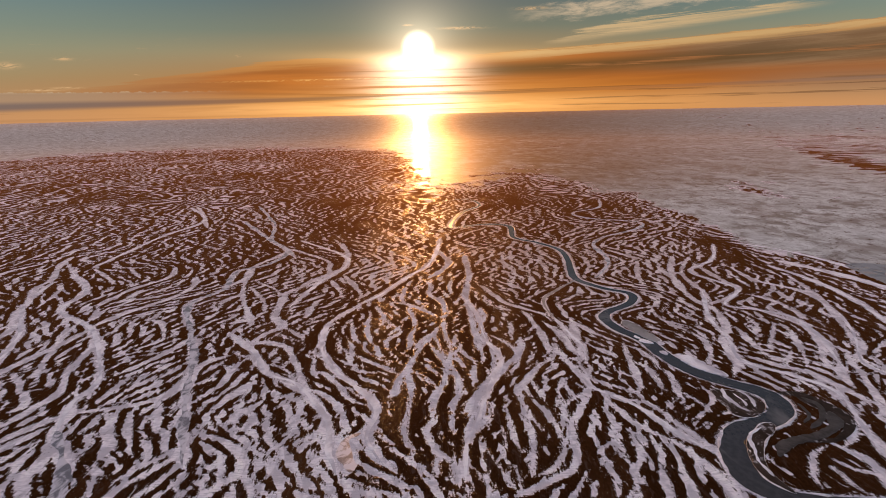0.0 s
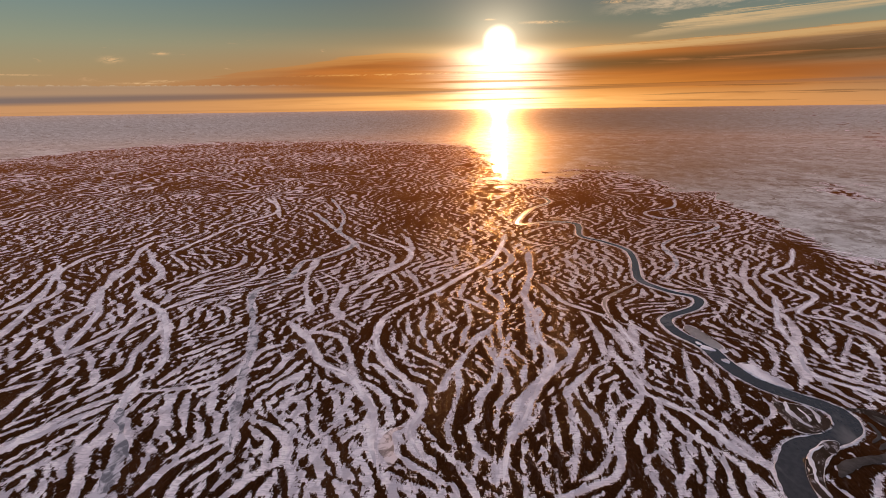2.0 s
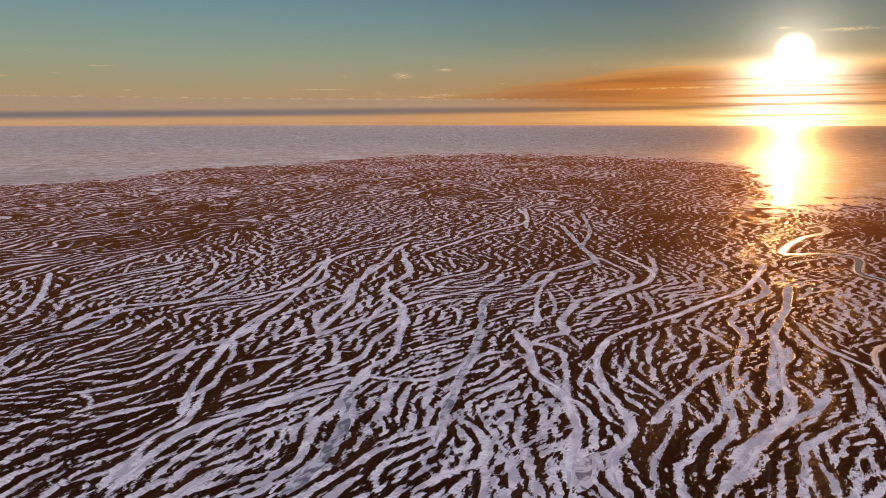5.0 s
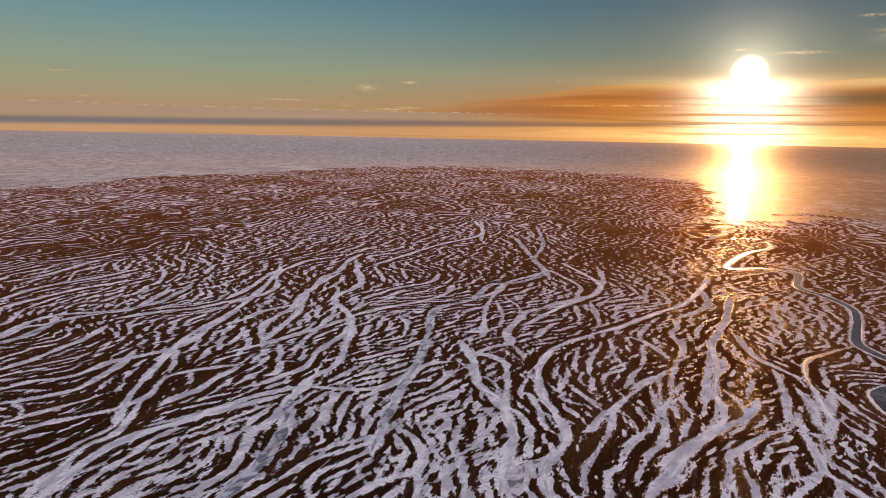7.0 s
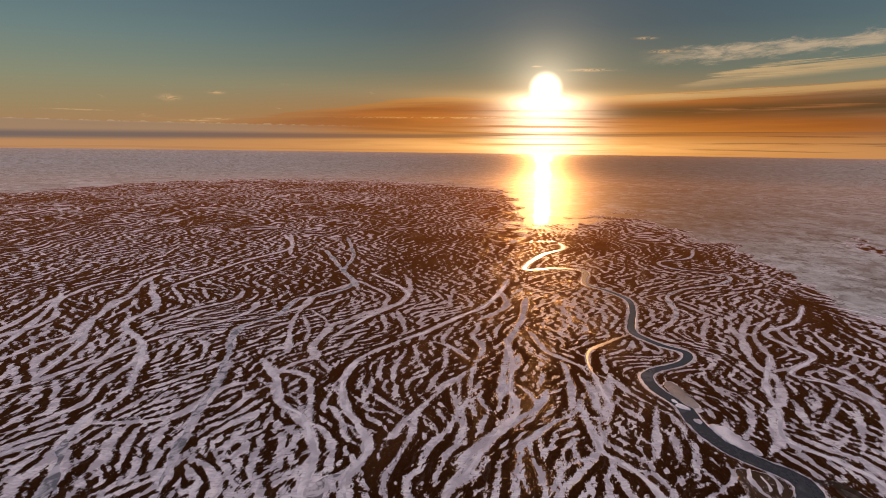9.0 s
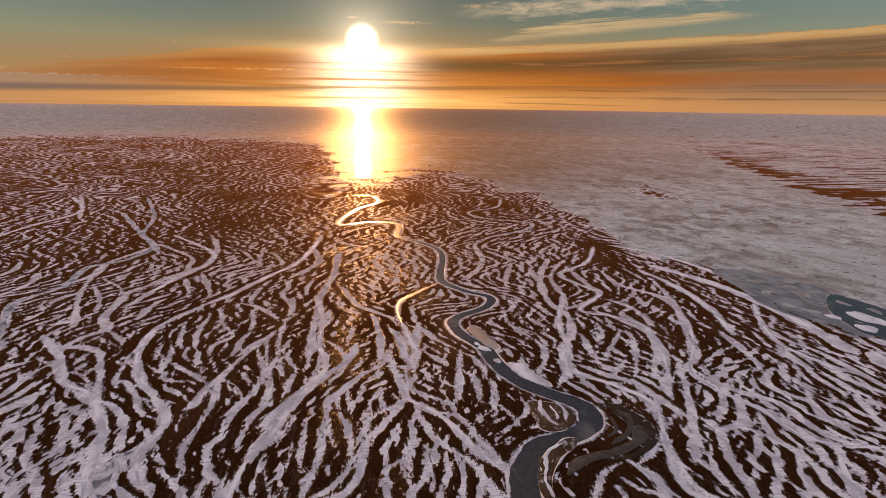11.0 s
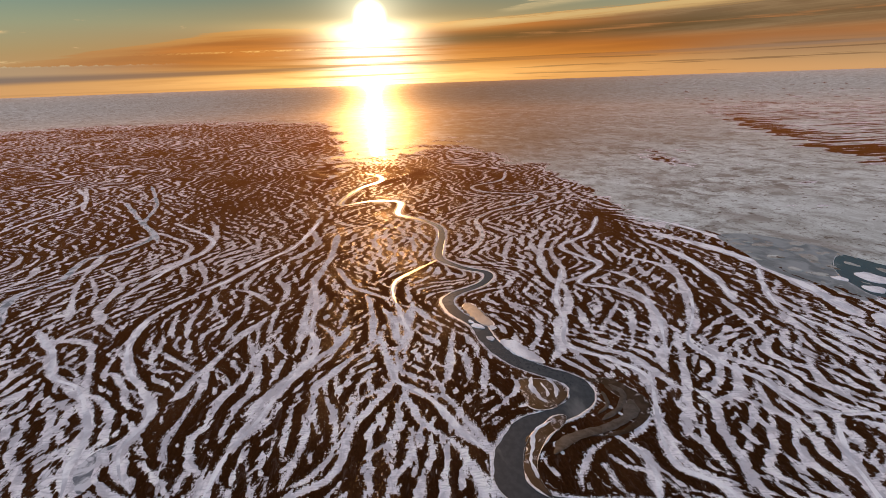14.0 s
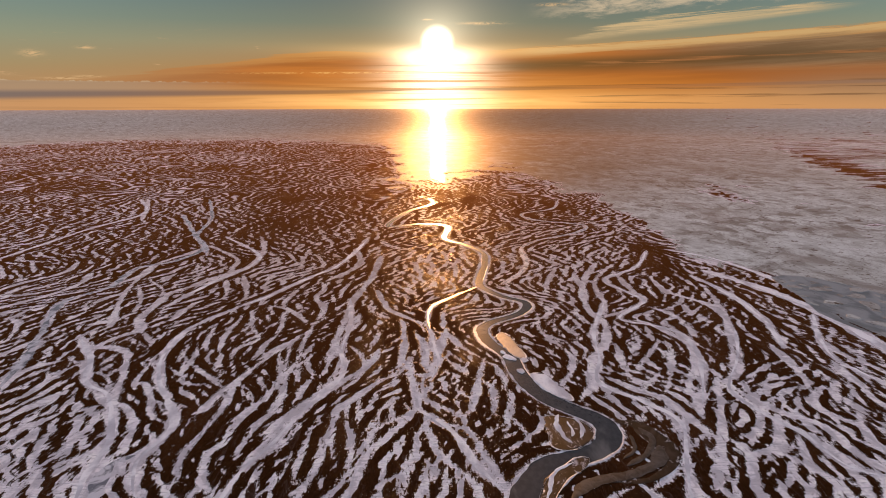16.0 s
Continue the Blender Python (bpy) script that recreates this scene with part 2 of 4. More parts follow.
def snow_color(n, p):
    """Wind-rippled snow with soft grey shading and bright crests painted into its colour."""
    big = n.noise(n.mul(p, (.03, .012, 0)), 1.0, 3.0)
    rip = n.noise(n.mul(p, (.30, 1.3, 1)), 1.0, 5.0, .65, .8)
    fine = n.noise(n.mul(p, (2.2, 4.5, 1)), 1.0, 3.0, .6)
    mid = n.noise(n.mul(p, (.16, .07, 6)), 1.0, 5.0, .62, .7)
    col = n.mix(n.step(big, .35, .7), (.78, .755, .825), (.89, .865, .935))
    # grey and bright tones paint in the soft shading of drifts and ripples
    col = n.mix(n.step(mid, .53, .42, 0, .8), col, (.47, .455, .52))
    col = n.mix(n.step(mid, .55, .63, 0, .85), col, (.95, .95, .98))
    col = n.mix(n.step(rip, .46, .64, 0, .70), col, (.44, .435, .51))
    col = n.mix(n.step(fine, .5, .8, 0, .3), col, (.88, .87, .91))
    # the low sun's warm veil, painted brown into the snow of the river's corridor
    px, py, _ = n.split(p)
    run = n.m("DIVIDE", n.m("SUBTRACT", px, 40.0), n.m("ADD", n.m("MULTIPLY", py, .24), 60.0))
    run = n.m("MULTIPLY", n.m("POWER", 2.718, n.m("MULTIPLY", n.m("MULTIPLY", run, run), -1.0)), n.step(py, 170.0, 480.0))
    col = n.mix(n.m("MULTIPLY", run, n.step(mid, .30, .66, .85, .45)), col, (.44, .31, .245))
    return col, n.m("ADD", n.m("ADD", rip, n.m("MULTIPLY", fine, .3)), n.m("MULTIPLY", mid, 2.2))


def mud_look(n, p, bsdf):
    patch = n.noise(n.mul(p, (.05, .012, 0)), 1.0, 3.0)
    grain = n.noise(n.mul(p, (1.4, .45, 0)), 1.0, 5.0, 0.65)
    fray = n.noise(n.mul(p, (1.5, .34, 1)), 1.0, 7.0, 0.76, 0.5)
    barbs = n.noise(n.mul(p, (.42, 2.3, 2)), 1.0, 6.0, 0.76, 0.4)
    fray = n.m("ADD", n.m("MULTIPLY", fray, 1.0), n.m("SUBTRACT", n.m("MULTIPLY", barbs, .75), .375))
    flecks = n.noise(n.mul(p, (2.6, .7, 3)), 1.0, 3.0, 0.6)
    col = n.mix(n.step(grain, .3, .75), (.0085, .0038, .0021), (.029, .0130, .0066))
    col = n.mix(n.step(patch, .45, .75, 0, .6), col, (.055, .024, .011))
    dust = n.noise(n.mul(p, (.40, .08, 4)), 1.0, 7.0, 0.70, 1.4)
    col = n.mix(n.step(dust, .54, .68, 0, .6), col, (.075, .055, .050))
    # snow laps up the shores of every ridge with a frayed edge
    att = n.tree.nodes.new("ShaderNodeAttribute")
    att.attribute_name = "ridge"
    lap = n.m("ADD", att.outputs["Fac"], n.m("MULTIPLY", n.m("SUBTRACT", fray, 0.5), 3.9))
    bare = n.step(lap, .0, .05)
    bare = n.m("MULTIPLY", bare, n.step(n.m("SUBTRACT", flecks, n.m("MULTIPLY", att.outputs["Fac"], .06)), .70, .64))
    wisps = n.noise(n.mul(p, (1.3, .17, 8)), 1.0, 6.0, 0.72, 0.7)
    bare = n.m("MULTIPLY", bare, n.step(n.m("SUBTRACT", wisps, n.m("MULTIPLY", att.outputs["Fac"], .05)), .655, .62))
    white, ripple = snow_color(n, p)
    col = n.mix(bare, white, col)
    # small wet spots shine
    wet = n.m("MULTIPLY", bare, n.m("MULTIPLY", n.step(flecks, .58, .64), n.step(patch, .50, .64)))
    rim = n.m("MULTIPLY", n.m("MULTIPLY", n.step(lap, .0, .12), n.step(lap, .55, .2)), n.step(flecks, .46, .56))
    n.put(bsdf.inputs["Specular IOR Level"], n.m("ADD", n.m("MULTIPLY", wet, .05), n.m("MULTIPLY", rim, .030)))
    # orange tint puts the sun's reddish glow into the mud's shine
    bsdf.inputs["Specular Tint"].default_value = (1.0, .55, .28, 1)
    rough = n.m("SUBTRACT", .62, n.m("MULTIPLY", n.m("MAXIMUM", wet, rim), .22))
    return col, rough, n.m("ADD", n.m("MULTIPLY", grain, .7), ripple), .55, .16


def snow_look(n, p, bsdf):
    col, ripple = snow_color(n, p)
    sliver = n.noise(n.mul(p, (.85, .13, 1)), 1.0, 6.0, 0.70, 0.6)
    col = n.mix(n.step(sliver, .63, .67, 0, .9), col, (.030, .017, .011))
    n.put(bsdf.inputs["Specular IOR Level"], 0.0)
    return col, .7, ripple, .8, .26


def flat_look(n, p, bsdf):
    big = n.noise(n.mul(p, (.006, .004, 0)), 1.0, 4.0, .6)
    mid = n.noise(n.mul(p, (.06, .035, 0)), 1.0, 7.0, .70, .6)
    fine = n.noise(n.mul(p, (.40, .22, 0)), 1.0, 4.0, .65)
    warp = n.add(n.mul(p, (.085, .052, 0)), n.scale(n.xyz(mid, big), 1.6))
    cells = n.node("ShaderNodeTexVoronoi", Vector=warp, Scale=1.0)
    plate = n.split(cells.outputs["Color"])[0]
    col = n.mix(n.step(mid, .40, .60), (.22, .21, .20), (.72, .72, .71))
    col = n.mix(n.m("MULTIPLY", n.step(plate, .45, .9), .55), col, (.80, .80, .79))
    col = n.mix(n.step(big, .42, .62, 0, .45), col, (.44, .43, .41))
    col = n.mix(n.step(fine, .55, .66, 0, .85), col, (.13, .11, .10))
    drift = n.noise(n.mul(p, (.018, .006, 2)), 1.0, 5.0, .62, .8)
    col = n.mix(n.step(drift, .50, .64, 0, .45), col, (.78, .78, .78))
    bands = n.noise(n.mul(p, (.0014, .0042, 7)), 1.0, 6.0, .66, .6)
    col = n.mix(n.step(bands, .52, .64, 0, .4), col, (.30, .295, .29))
    col = n.mix(n.step(bands, .46, .36, 0, .35), col, (.82, .82, .82))
    col = n.mix(n.step(drift, .44, .34, 0, .6), col, (.30, .27, .26))
    edge = n.node("ShaderNodeTexVoronoi", Vector=warp, Scale=1.0)
    edge.feature = "DISTANCE_TO_EDGE"
    crack = n.m("MULTIPLY", n.step(edge.outputs["Distance"], .035, .008), n.step(mid, .46, .60))
    col = n.mix(n.m("MULTIPLY", crack, .5), col, (.20, .18, .17))
    specks = n.noise(n.mul(p, (.13, .10, 5)), 1.0, 4.0, .6)
    col = n.mix(n.step(specks, .62, .66, 0, .9), col, (.06, .045, .038))
    col = n.mix(1.0, col, (.81, .87, .89), "MULTIPLY")
    # mud showing through where the river spreads over the flat, painted stronger to put in the ice's darker, warmer
    # tone under the sun
    px, py, _ = n.split(p)
    fan = n.m("DIVIDE", n.m("SUBTRACT", px, n.m("ADD", n.m("MULTIPLY", py, .10), 20.0)), n.m("ADD", n.m("MULTIPLY", py, .30), 60.0))
    fan = n.m("MULTIPLY", n.m("POWER", 2.718, n.m("MULTIPLY", n.m("MULTIPLY", fan, fan), -1.0)), n.step(py, 650.0, 1000.0))
    seep = n.noise(n.mul(p, (.020, .011, 3)), 1.0, 8.0, .72, .8)
    col = n.mix(n.m("MULTIPLY", fan, n.step(seep, .36, .58, .55, .96)), col, (.088, .052, .033))
    n.put(bsdf.inputs["Specular IOR Level"], 0.012)
    n.put(bsdf.inputs["Coat Weight"], n.step(mid, .46, .56, .05, .0))
    n.put(bsdf.inputs["Coat Roughness"], .05)
    return col, .55, n.m("ADD", mid, n.m("MULTIPLY", fine, .35)), .08, .35


def ice_look(n, p, bsdf):
    mid = n.noise(n.mul(p, (.22, .11, 0)), 1.0, 6.0, .68, .9)
    fine = n.noise(n.mul(p, (1.1, .6, 0)), 1.0, 4.0, .6)
    col = n.mix(n.step(mid, .42, .56), (.15, .155, .185), (.62, .61, .68))
    col = n.mix(n.step(fine, .5, .75, 0, .4), col, (.62, .60, .67))
    n.put(bsdf.inputs["Specular IOR Level"], 0.12)
    return col, n.step(mid, .35, .65, .35, .6), fine, .25, .05


def drift_look(n, p, bsdf):
    mid = n.noise(n.mul(p, (.10, .05, 0)), 1.0, 4.0, .6, .6)
    fine = n.noise(n.mul(p, (1.1, 1.3, 0)), 1.0, 4.0, .6)
    col = n.mix(n.step(mid, .36, .62), (.52, .52, .60), (.90, .90, .96))
    col = n.mix(n.step(fine, .52, .72, 0, .35), col, (.38, .37, .43))
    n.put(bsdf.inputs["Specular IOR Level"], 0.03)
    return col, .75, n.m("ADD", fine, n.m("MULTIPLY", mid, 2.5)), .7, .22


def water_look(n, p, bsdf):
    fine = n.noise(n.mul(p, (.6, .35, 0)), 1.0, 3.0)
    slush = n.noise(n.mul(p, (.045, .02, 3)), 1.0, 5.0, .6, .6)
    n.put(bsdf.inputs["IOR"], 1.33)
    col = n.mix(n.step(fine, .35, .65), (.034, .030, .030), (.048, .043, .043))
    return n.mix(n.step(slush, .50, .62, 0, .8), col, (.15, .135, .13)), .20, fine, .12, .04


def rim_look(n, p, bsdf):
    fine = n.noise(n.mul(p, (.9, .9, 0)), 1.0, 4.0)
    return n.mix(n.step(fine, .35, .65), (.48, .46, .50), (.78, .76, .80)), .5, fine, .4, .06


def thin_look(n, p, bsdf):
    mid = n.noise(n.mul(p, (.10, .05, 0)), 1.0, 5.0, .6, .8)
    return n.mix(n.step(mid, .38, .62), (.14, .135, .14), (.30, .29, .30)), .38, mid, .1, .05


def film_look(n, p, bsdf):
    mid = n.noise(n.mul(p, (.30, .22, 0)), 1.0, 7.0, .70, .6)
    n.put(bsdf.inputs["Specular IOR Level"], 0.15)
    return n.mix(n.step(mid, .36, .66), (.020, .014, .012), (.070, .063, .062)), .45, mid, .1, .05


def silt_look(n, p, bsdf):
    fine = n.noise(n.mul(p, (.28, .15, 0)), 1.0, 7.0, .70, 1.2)
    band = n.noise(n.mul(p, (.12, .07, 0)), 1.0, 3.0, .5, 1.5)
    col = n.mix(n.step(band, .4, .65), (.012, .0070, .0050), (.040, .028, .024))
    col = n.mix(n.step(fine, .56, .63, 0, .8), col, (.50, .48, .53))
    n.put(bsdf.inputs["Specular IOR Level"], 0.06)
    return col, .55, fine, .4, .06


# orange gloss colours stand in for the warm glow towards the sun
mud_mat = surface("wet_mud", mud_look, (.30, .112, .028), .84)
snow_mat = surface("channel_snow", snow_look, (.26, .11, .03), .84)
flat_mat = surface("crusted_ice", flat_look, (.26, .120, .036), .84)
ice_mat = surface("grey_ice", ice_look)
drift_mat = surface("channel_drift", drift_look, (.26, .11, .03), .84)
water_mat = surface("river_water", water_look)
rim_mat = surface("shore_ice", rim_look)
silt_mat = surface("silt", silt_look)
thin_mat = surface("thin_ice", thin_look)
film_mat = surface("icy_silt", film_look)


# ---- the plan: channels in metres, far end first ----
def spline(points, spacing=2.0):
    """A smooth line through control points."""
    p = np.array(points, float)
    p = np.vstack([2 * p[0] - p[1], p, 2 * p[-1] - p[-2]])
    out = []
    for i in range(1, len(p) - 2):
        k = max(3, int(np.linalg.norm(p[i + 1] - p[i]) / spacing))
        t = np.linspace(0, 1, k, endpoint=False)[:, None]
        a, b, c, d = p[i - 1], p[i], p[i + 1], p[i + 2]
        out.append(0.5 * (2 * b + (c - a) * t + (2 * a - 5 * b + 4 * c - d) * t ** 2 + (3 * b - a - 3 * c + d) * t ** 3))
    out.append(p[-2][None])
    return np.vstack(out)


RIVER = [(12, 765), (43, 772), (52, 719), (30, 668), (15, 581), (44, 592), (66, 578), (63, 524), (77, 500), (89, 471), (89, 439), (84, 403),
         (82, 379), (92, 356), (104, 342), (99, 324), (84, 310), (78, 298), (80, 280), (87, 264), (89, 245), (93, 228), (100, 216), (109, 206),
         (112, 197), (109, 187), (101, 180), (90, 175), (82, 162), (79, 146), (83, 137), (92, 132), (115, 127), (150, 112), (190, 85)]
RIVER_W = [3, 3, 3, 3.2, 3.5, 4, 4, 3.2, 3.2, 3.6, 5, 5.5, 4.5, 3.6, 3.8, 3.8, 3.8, 4, 4.5, 4.8, 4.5, 4.8, 5.2, 5.8, 6.4, 6.8, 7.5, 8.5, 8.5, 8.5, 8, 8, 8, 8, 8]
channel_lines = []


def channel(kind, width, *points):
    """Notes down one channel of the marsh: its look, its width and the places that it passes."""
    channel_lines.append((kind, width, spline(points, 3.0)))


channel("branch", 2.4, (82, 378), (67, 357), (56, 339), (53, 319), (54, 300))
channel("drift", 2.4, (54, 302), (56, 278), (58, 258), (55, 238))
channel("oxbow", 7, (115, 203), (123, 200), (126, 186), (125, 176), (116, 166), (107, 167), (99, 167))
channel("drift", 3.4, (113, 163), (117, 152), (116, 142), (112, 130))
channel("drift", 4.2, (4, 531), (-1, 469), (-8, 427), (-19, 400), (-34, 359), (-46, 334), (-57, 305), (-58, 286), (-56, 265), (-48, 241), (-36, 219), (-29, 205), (-28, 194), (-30, 180), (-25, 164), (-19, 155))
channel("ice", 6.5, (-32, 182), (-36, 176), (-34, 165), (-33, 157))
channel("ice", 4.5, (-185, 649), (-132, 531), (-112, 486), (-118, 445), (-134, 425), (-130, 379), (-140, 346), (-125, 301), (-109, 255), (-99, 214), (-90, 184), (-83, 163))
channel("drift", 4.5, (-275, 768), (-226, 661), (-236, 572), (-238, 516), (-240, 449))
channel("drift", 4, (-110, 534), (-69, 471), (-63, 434), (-75, 385), (-83, 334))
channel("drift", 3.8, (-248, 438), (-214, 385), (-207, 341), (-174, 305), (-154, 267), (-140, 235), (-140, 214), (-134, 191))
channel("ice", 6, (-134, 191), (-118, 164), (-110, 136), (-108, 117))
channel("drift", 4.5, (-139, 194), (-155, 158), (-162, 135), (-157, 111), (-151, 95))
channel("ice", 4, (-310, 330), (-294, 283), (-301, 255), (-308, 230), (-298, 198), (-301, 174), (-283, 147))
channel("drift", 4, (-297, 409), (-269, 354), (-242, 289), (-228, 237), (-208, 197), (-191, 167), (-173, 143))
channel("drift", 3.6, (-247, 412), (-234, 354), (-207, 301), (-193, 256), (-185, 239))
channel("drift", 4.4, (-437, 279), (-381, 234), (-348, 201), (-344, 184))
channel("ice", 3.6, (189, 743), (172, 680), (139, 649), (144, 613), (184, 582), (170, 547), (136, 516), (119, 486), (116, 438), (108, 407), (94, 380))
channel("drift", 3.4, (208, 479), (185, 425), (157, 391), (163, 362), (166, 344), (146, 315), (160, 303), (168, 289), (165, 261), (157, 236), (149, 215))
channel("drift", 3, (145, 343), (129, 294), (124, 262), (118, 236), (130, 218), (137, 202), (131, 180), (125, 159), (124, 146), (131, 136), (132, 122))
channel("drift", 3, (243, 320), (230, 292), (220, 261), (221, 247), (224, 233), (230, 221))
channel("drift", 2.6, (194, 295), (181, 262), (167, 236), (164, 223), (168, 205), (173, 193), (175, 174), (186, 166), (197, 164), (209, 153))
channel("drift", 4, (184, 163), (190, 158), (189, 151), (177, 137), (178, 128), (175, 120), (170, 113))
channel("drift", 3.6, (178, 161), (170, 145), (166, 130), (161, 115))
channel("ice", 3, (-208, 798), (-152, 632), (-136, 547), (-115, 500), (-101, 460))
channel("drift", 4, (-104, 293), (-85, 263), (-74, 238), (-61, 227), (-51, 208), (-44, 191), (-41, 172), (-37, 156))
channel("drift", 3.4, (11, 352), (16, 312), (17, 272), (21, 246), (12, 212), (7, 189), (2, 173), (0, 150))
channel("drift", 3.4, (50, 214), (60, 201), (66, 185), (69, 175), (75, 162))
channel("carve", 4, (-272, 476), (-242, 430), (-220, 399), (-212, 370), (-212, 351))
channel("carve", 3.4, (-318, 878), (-256, 744), (-210, 615))
channel("drift", 6, (219, 481), (239, 456), (252, 422), (258, 380), (256, 341))
channel("drift", 2.6, (124, 201), (128, 192), (128, 181), (124, 170), (118, 163))
channel("drift", 9, (223, 415), (237, 381), (246, 345), (249, 307), (248, 274), (245, 243))
channel("drift", 5, (211, 402), (217, 360), (215, 314), (205, 271))
channel("carve", 2.6, (-75, 275), (-67, 256), (-61, 236), (-57, 224), (-51, 210))
channel("carve", 2.8, (-94, 284), (-81, 251), (-72, 237), (-62, 223), (-56, 217), (-50, 208), (-46, 197), (-44, 190), (-46, 184), (-49, 180), (-52, 176))
channel("carve", 1.4, (-75, 248), (-69, 243), (-64, 235), (-59, 222), (-54, 215))
channel("carve", 1.7, (-60, 220), (-52, 218), (-47, 212), (-41, 203), (-39, 194))
channel("carve", 4.6, (-92, 271), (-90, 276), (-81, 276), (-73, 269))
channel("carve", 2.4, (-38, 184), (-40, 173), (-42, 167), (-46, 161))
channel("carve", 1.8, (-43, 188), (-45, 180), (-48, 176), (-50, 171))
channel("carve", 1.4, (-39, 172), (-37, 163), (-34, 154))
channel("carve", 3.4, (-59, 217), (-63, 214), (-67, 211))
channel("carve", 1.7, (-60, 215), (-62, 207), (-64, 203))
channel("carve", 1.2, (-57, 214), (-56, 207), (-54, 194))
channel("carve", 1.4, (-60, 212), (-60, 204), (-57, 195), (-53, 184))
channel("carve", 1.2, (-47, 199), (-48, 196), (-49, 191))
channel("carve", 1.7, (-59, 269), (-57, 248), (-55, 235))
channel("carve", 2.2, (-55, 235), (-52, 237), (-44, 223), (-38, 209), (-32, 204))
channel("carve", 1.8, (-47, 282), (-43, 265), (-42, 250), (-43, 245))
channel("carve", 1.5, (-44, 259), (-34, 248), (-26, 238), (-21, 232))
channel("carve", 3.2, (-3, 293), (-12, 264), (-15, 252), (-18, 237), (-21, 227), (-22, 214), (-24, 210))
channel("carve", 2.4, (-18, 237), (-16, 217), (-16, 208), (-17, 195), (-18, 184), (-17, 176), (-15, 168), (-16, 163), (-16, 160))
channel("carve", 3.0, (4, 281), (-1, 243), (-3, 226), (-7, 210), (-11, 203))
channel("carve", 2.8, (-6, 210), (-9, 198), (-8, 189), (-11, 184), (-9, 174), (-7, 165), (-8, 160), (-8, 153))
channel("carve", 1.0, (-5, 164), (-3, 156), (-4, 153))
channel("carve", 1.0, (-13, 163), (-12, 158), (-13, 154))
channel("carve", 2.3, (8, 203), (6, 195), (4, 186), (2, 180), (1, 172), (1, 165), (-1, 158), (-2, 151), (-2, 146))
channel("carve", 1.4, (6, 177), (6, 168), (6, 159), (7, 149))
channel("carve", 1.3, (7, 177), (8, 167), (10, 159), (12, 151), (13, 145))
channel("carve", 2.0, (10, 192), (7, 184), (6, 179))
channel("carve", 1.0, (3, 157), (5, 149))
channel("carve", 1.0, (4, 183), (2, 178), (3, 172))
channel("carve", 2.4, (-9, 270), (-3, 244), (-3, 226))
channel("carve", 1.9, (-6, 279), (-3, 256), (1, 232), (1, 213), (-1, 201), (-2, 191), (-3, 181))
channel("carve", 3.8, (33, 273), (30, 254), (25, 243), (17, 228), (11, 217), (6, 203), (2, 194))
channel("carve", 2.0, (18, 267), (18, 251), (17, 234), (13, 224))
channel("carve", 1.7, (1, 267), (4, 245), (-2, 252))
channel("carve", 1.6, (-2, 282), (4, 260), (9, 247), (14, 240))
channel("carve", 2.5, (20, 277), (26, 265), (29, 248), (25, 234))
channel("carve", 2.5, (47, 263), (44, 250), (38, 240), (32, 230), (28, 221), (24, 214), (23, 204))
channel("carve", 2.6, (22, 208), (24, 199), (23, 191), (23, 177), (22, 168), (20, 156), (19, 151))
channel("carve", 1.7, (24, 199), (26, 183), (28, 178))
channel("carve", 2.3, (26, 219), (28, 202), (31, 191), (32, 182), (32, 172), (30, 163), (26, 155), (20, 151))
channel("carve", 2.3, (13, 202), (11, 192), (8, 184))
channel("carve", 1.5, (17, 201), (17, 185), (17, 175), (18, 165))
channel("carve", 1.0, (14, 184), (14, 172), (13, 163))
channel("carve", 1.1, (11, 164), (15, 155), (15, 144))
channel("carve", 3.0, (51, 213), (46, 207), (39, 200), (36, 189), (33, 178))
channel("carve", 3.4, (51, 213), (43, 195), (37, 183), (35, 168), (32, 155), (26, 150), (18, 144), (13, 141))
channel("carve", 2.6, (52, 213), (58, 202), (65, 199), (69, 193), (71, 183), (73, 175), (75, 167))
channel("carve", 2.5, (53, 206), (56, 192), (59, 180), (63, 173), (67, 166), (70, 154), (71, 143), (69, 131))
channel("carve", 1.1, (41, 162), (44, 167), (48, 170), (49, 165), (48, 159), (49, 150))
channel("carve", 1.6, (55, 179), (54, 167), (52, 158), (48, 150), (46, 138))
channel("carve", 1.7, (60, 174), (60, 162), (57, 154), (55, 144), (54, 134))
channel("carve", 1.5, (63, 173), (64, 161), (62, 150), (61, 140), (60, 133))
channel("carve", 1.5, (39, 161), (41, 156), (42, 149), (40, 139))
channel("carve", 1.1, (50, 197), (51, 185), (48, 175))
channel("carve", 2.4, (46, 263), (47, 243), (50, 226), (51, 213))
channel("carve", 1.1, (54, 248), (52, 236), (54, 217))
channel("carve", 1.7, (53, 220), (59, 214), (63, 210), (63, 204))
channel("carve", 2.4, (56, 246), (51, 244), (42, 245))
channel("carve", 2.2, (77, 262), (73, 237), (70, 216), (67, 207))
channel("carve", 2.0, (75, 237), (78, 230), (77, 214), (77, 205))
channel("carve", 1.8, (80, 255), (83, 241), (82, 229))
channel("carve", 2.2, (84, 229), (83, 213), (78, 191))
channel("carve", 1.9, (42, 223), (38, 209), (37, 196))
channel("carve", 1.7, (30, 220), (32, 201))
channel("carve", 4.5, (-81, 531), (-68, 487), (-63, 442), (-65, 421), (-72, 409), (-80, 392), (-84, 376), (-90, 366), (-89, 346), (-88, 327), (-87, 315), (-80, 301), (-86, 289), (-90, 276))
channel("carve", 4.6, (-112, 491), (-118, 467), (-126, 438), (-123, 404), (-129, 388), (-137, 379))
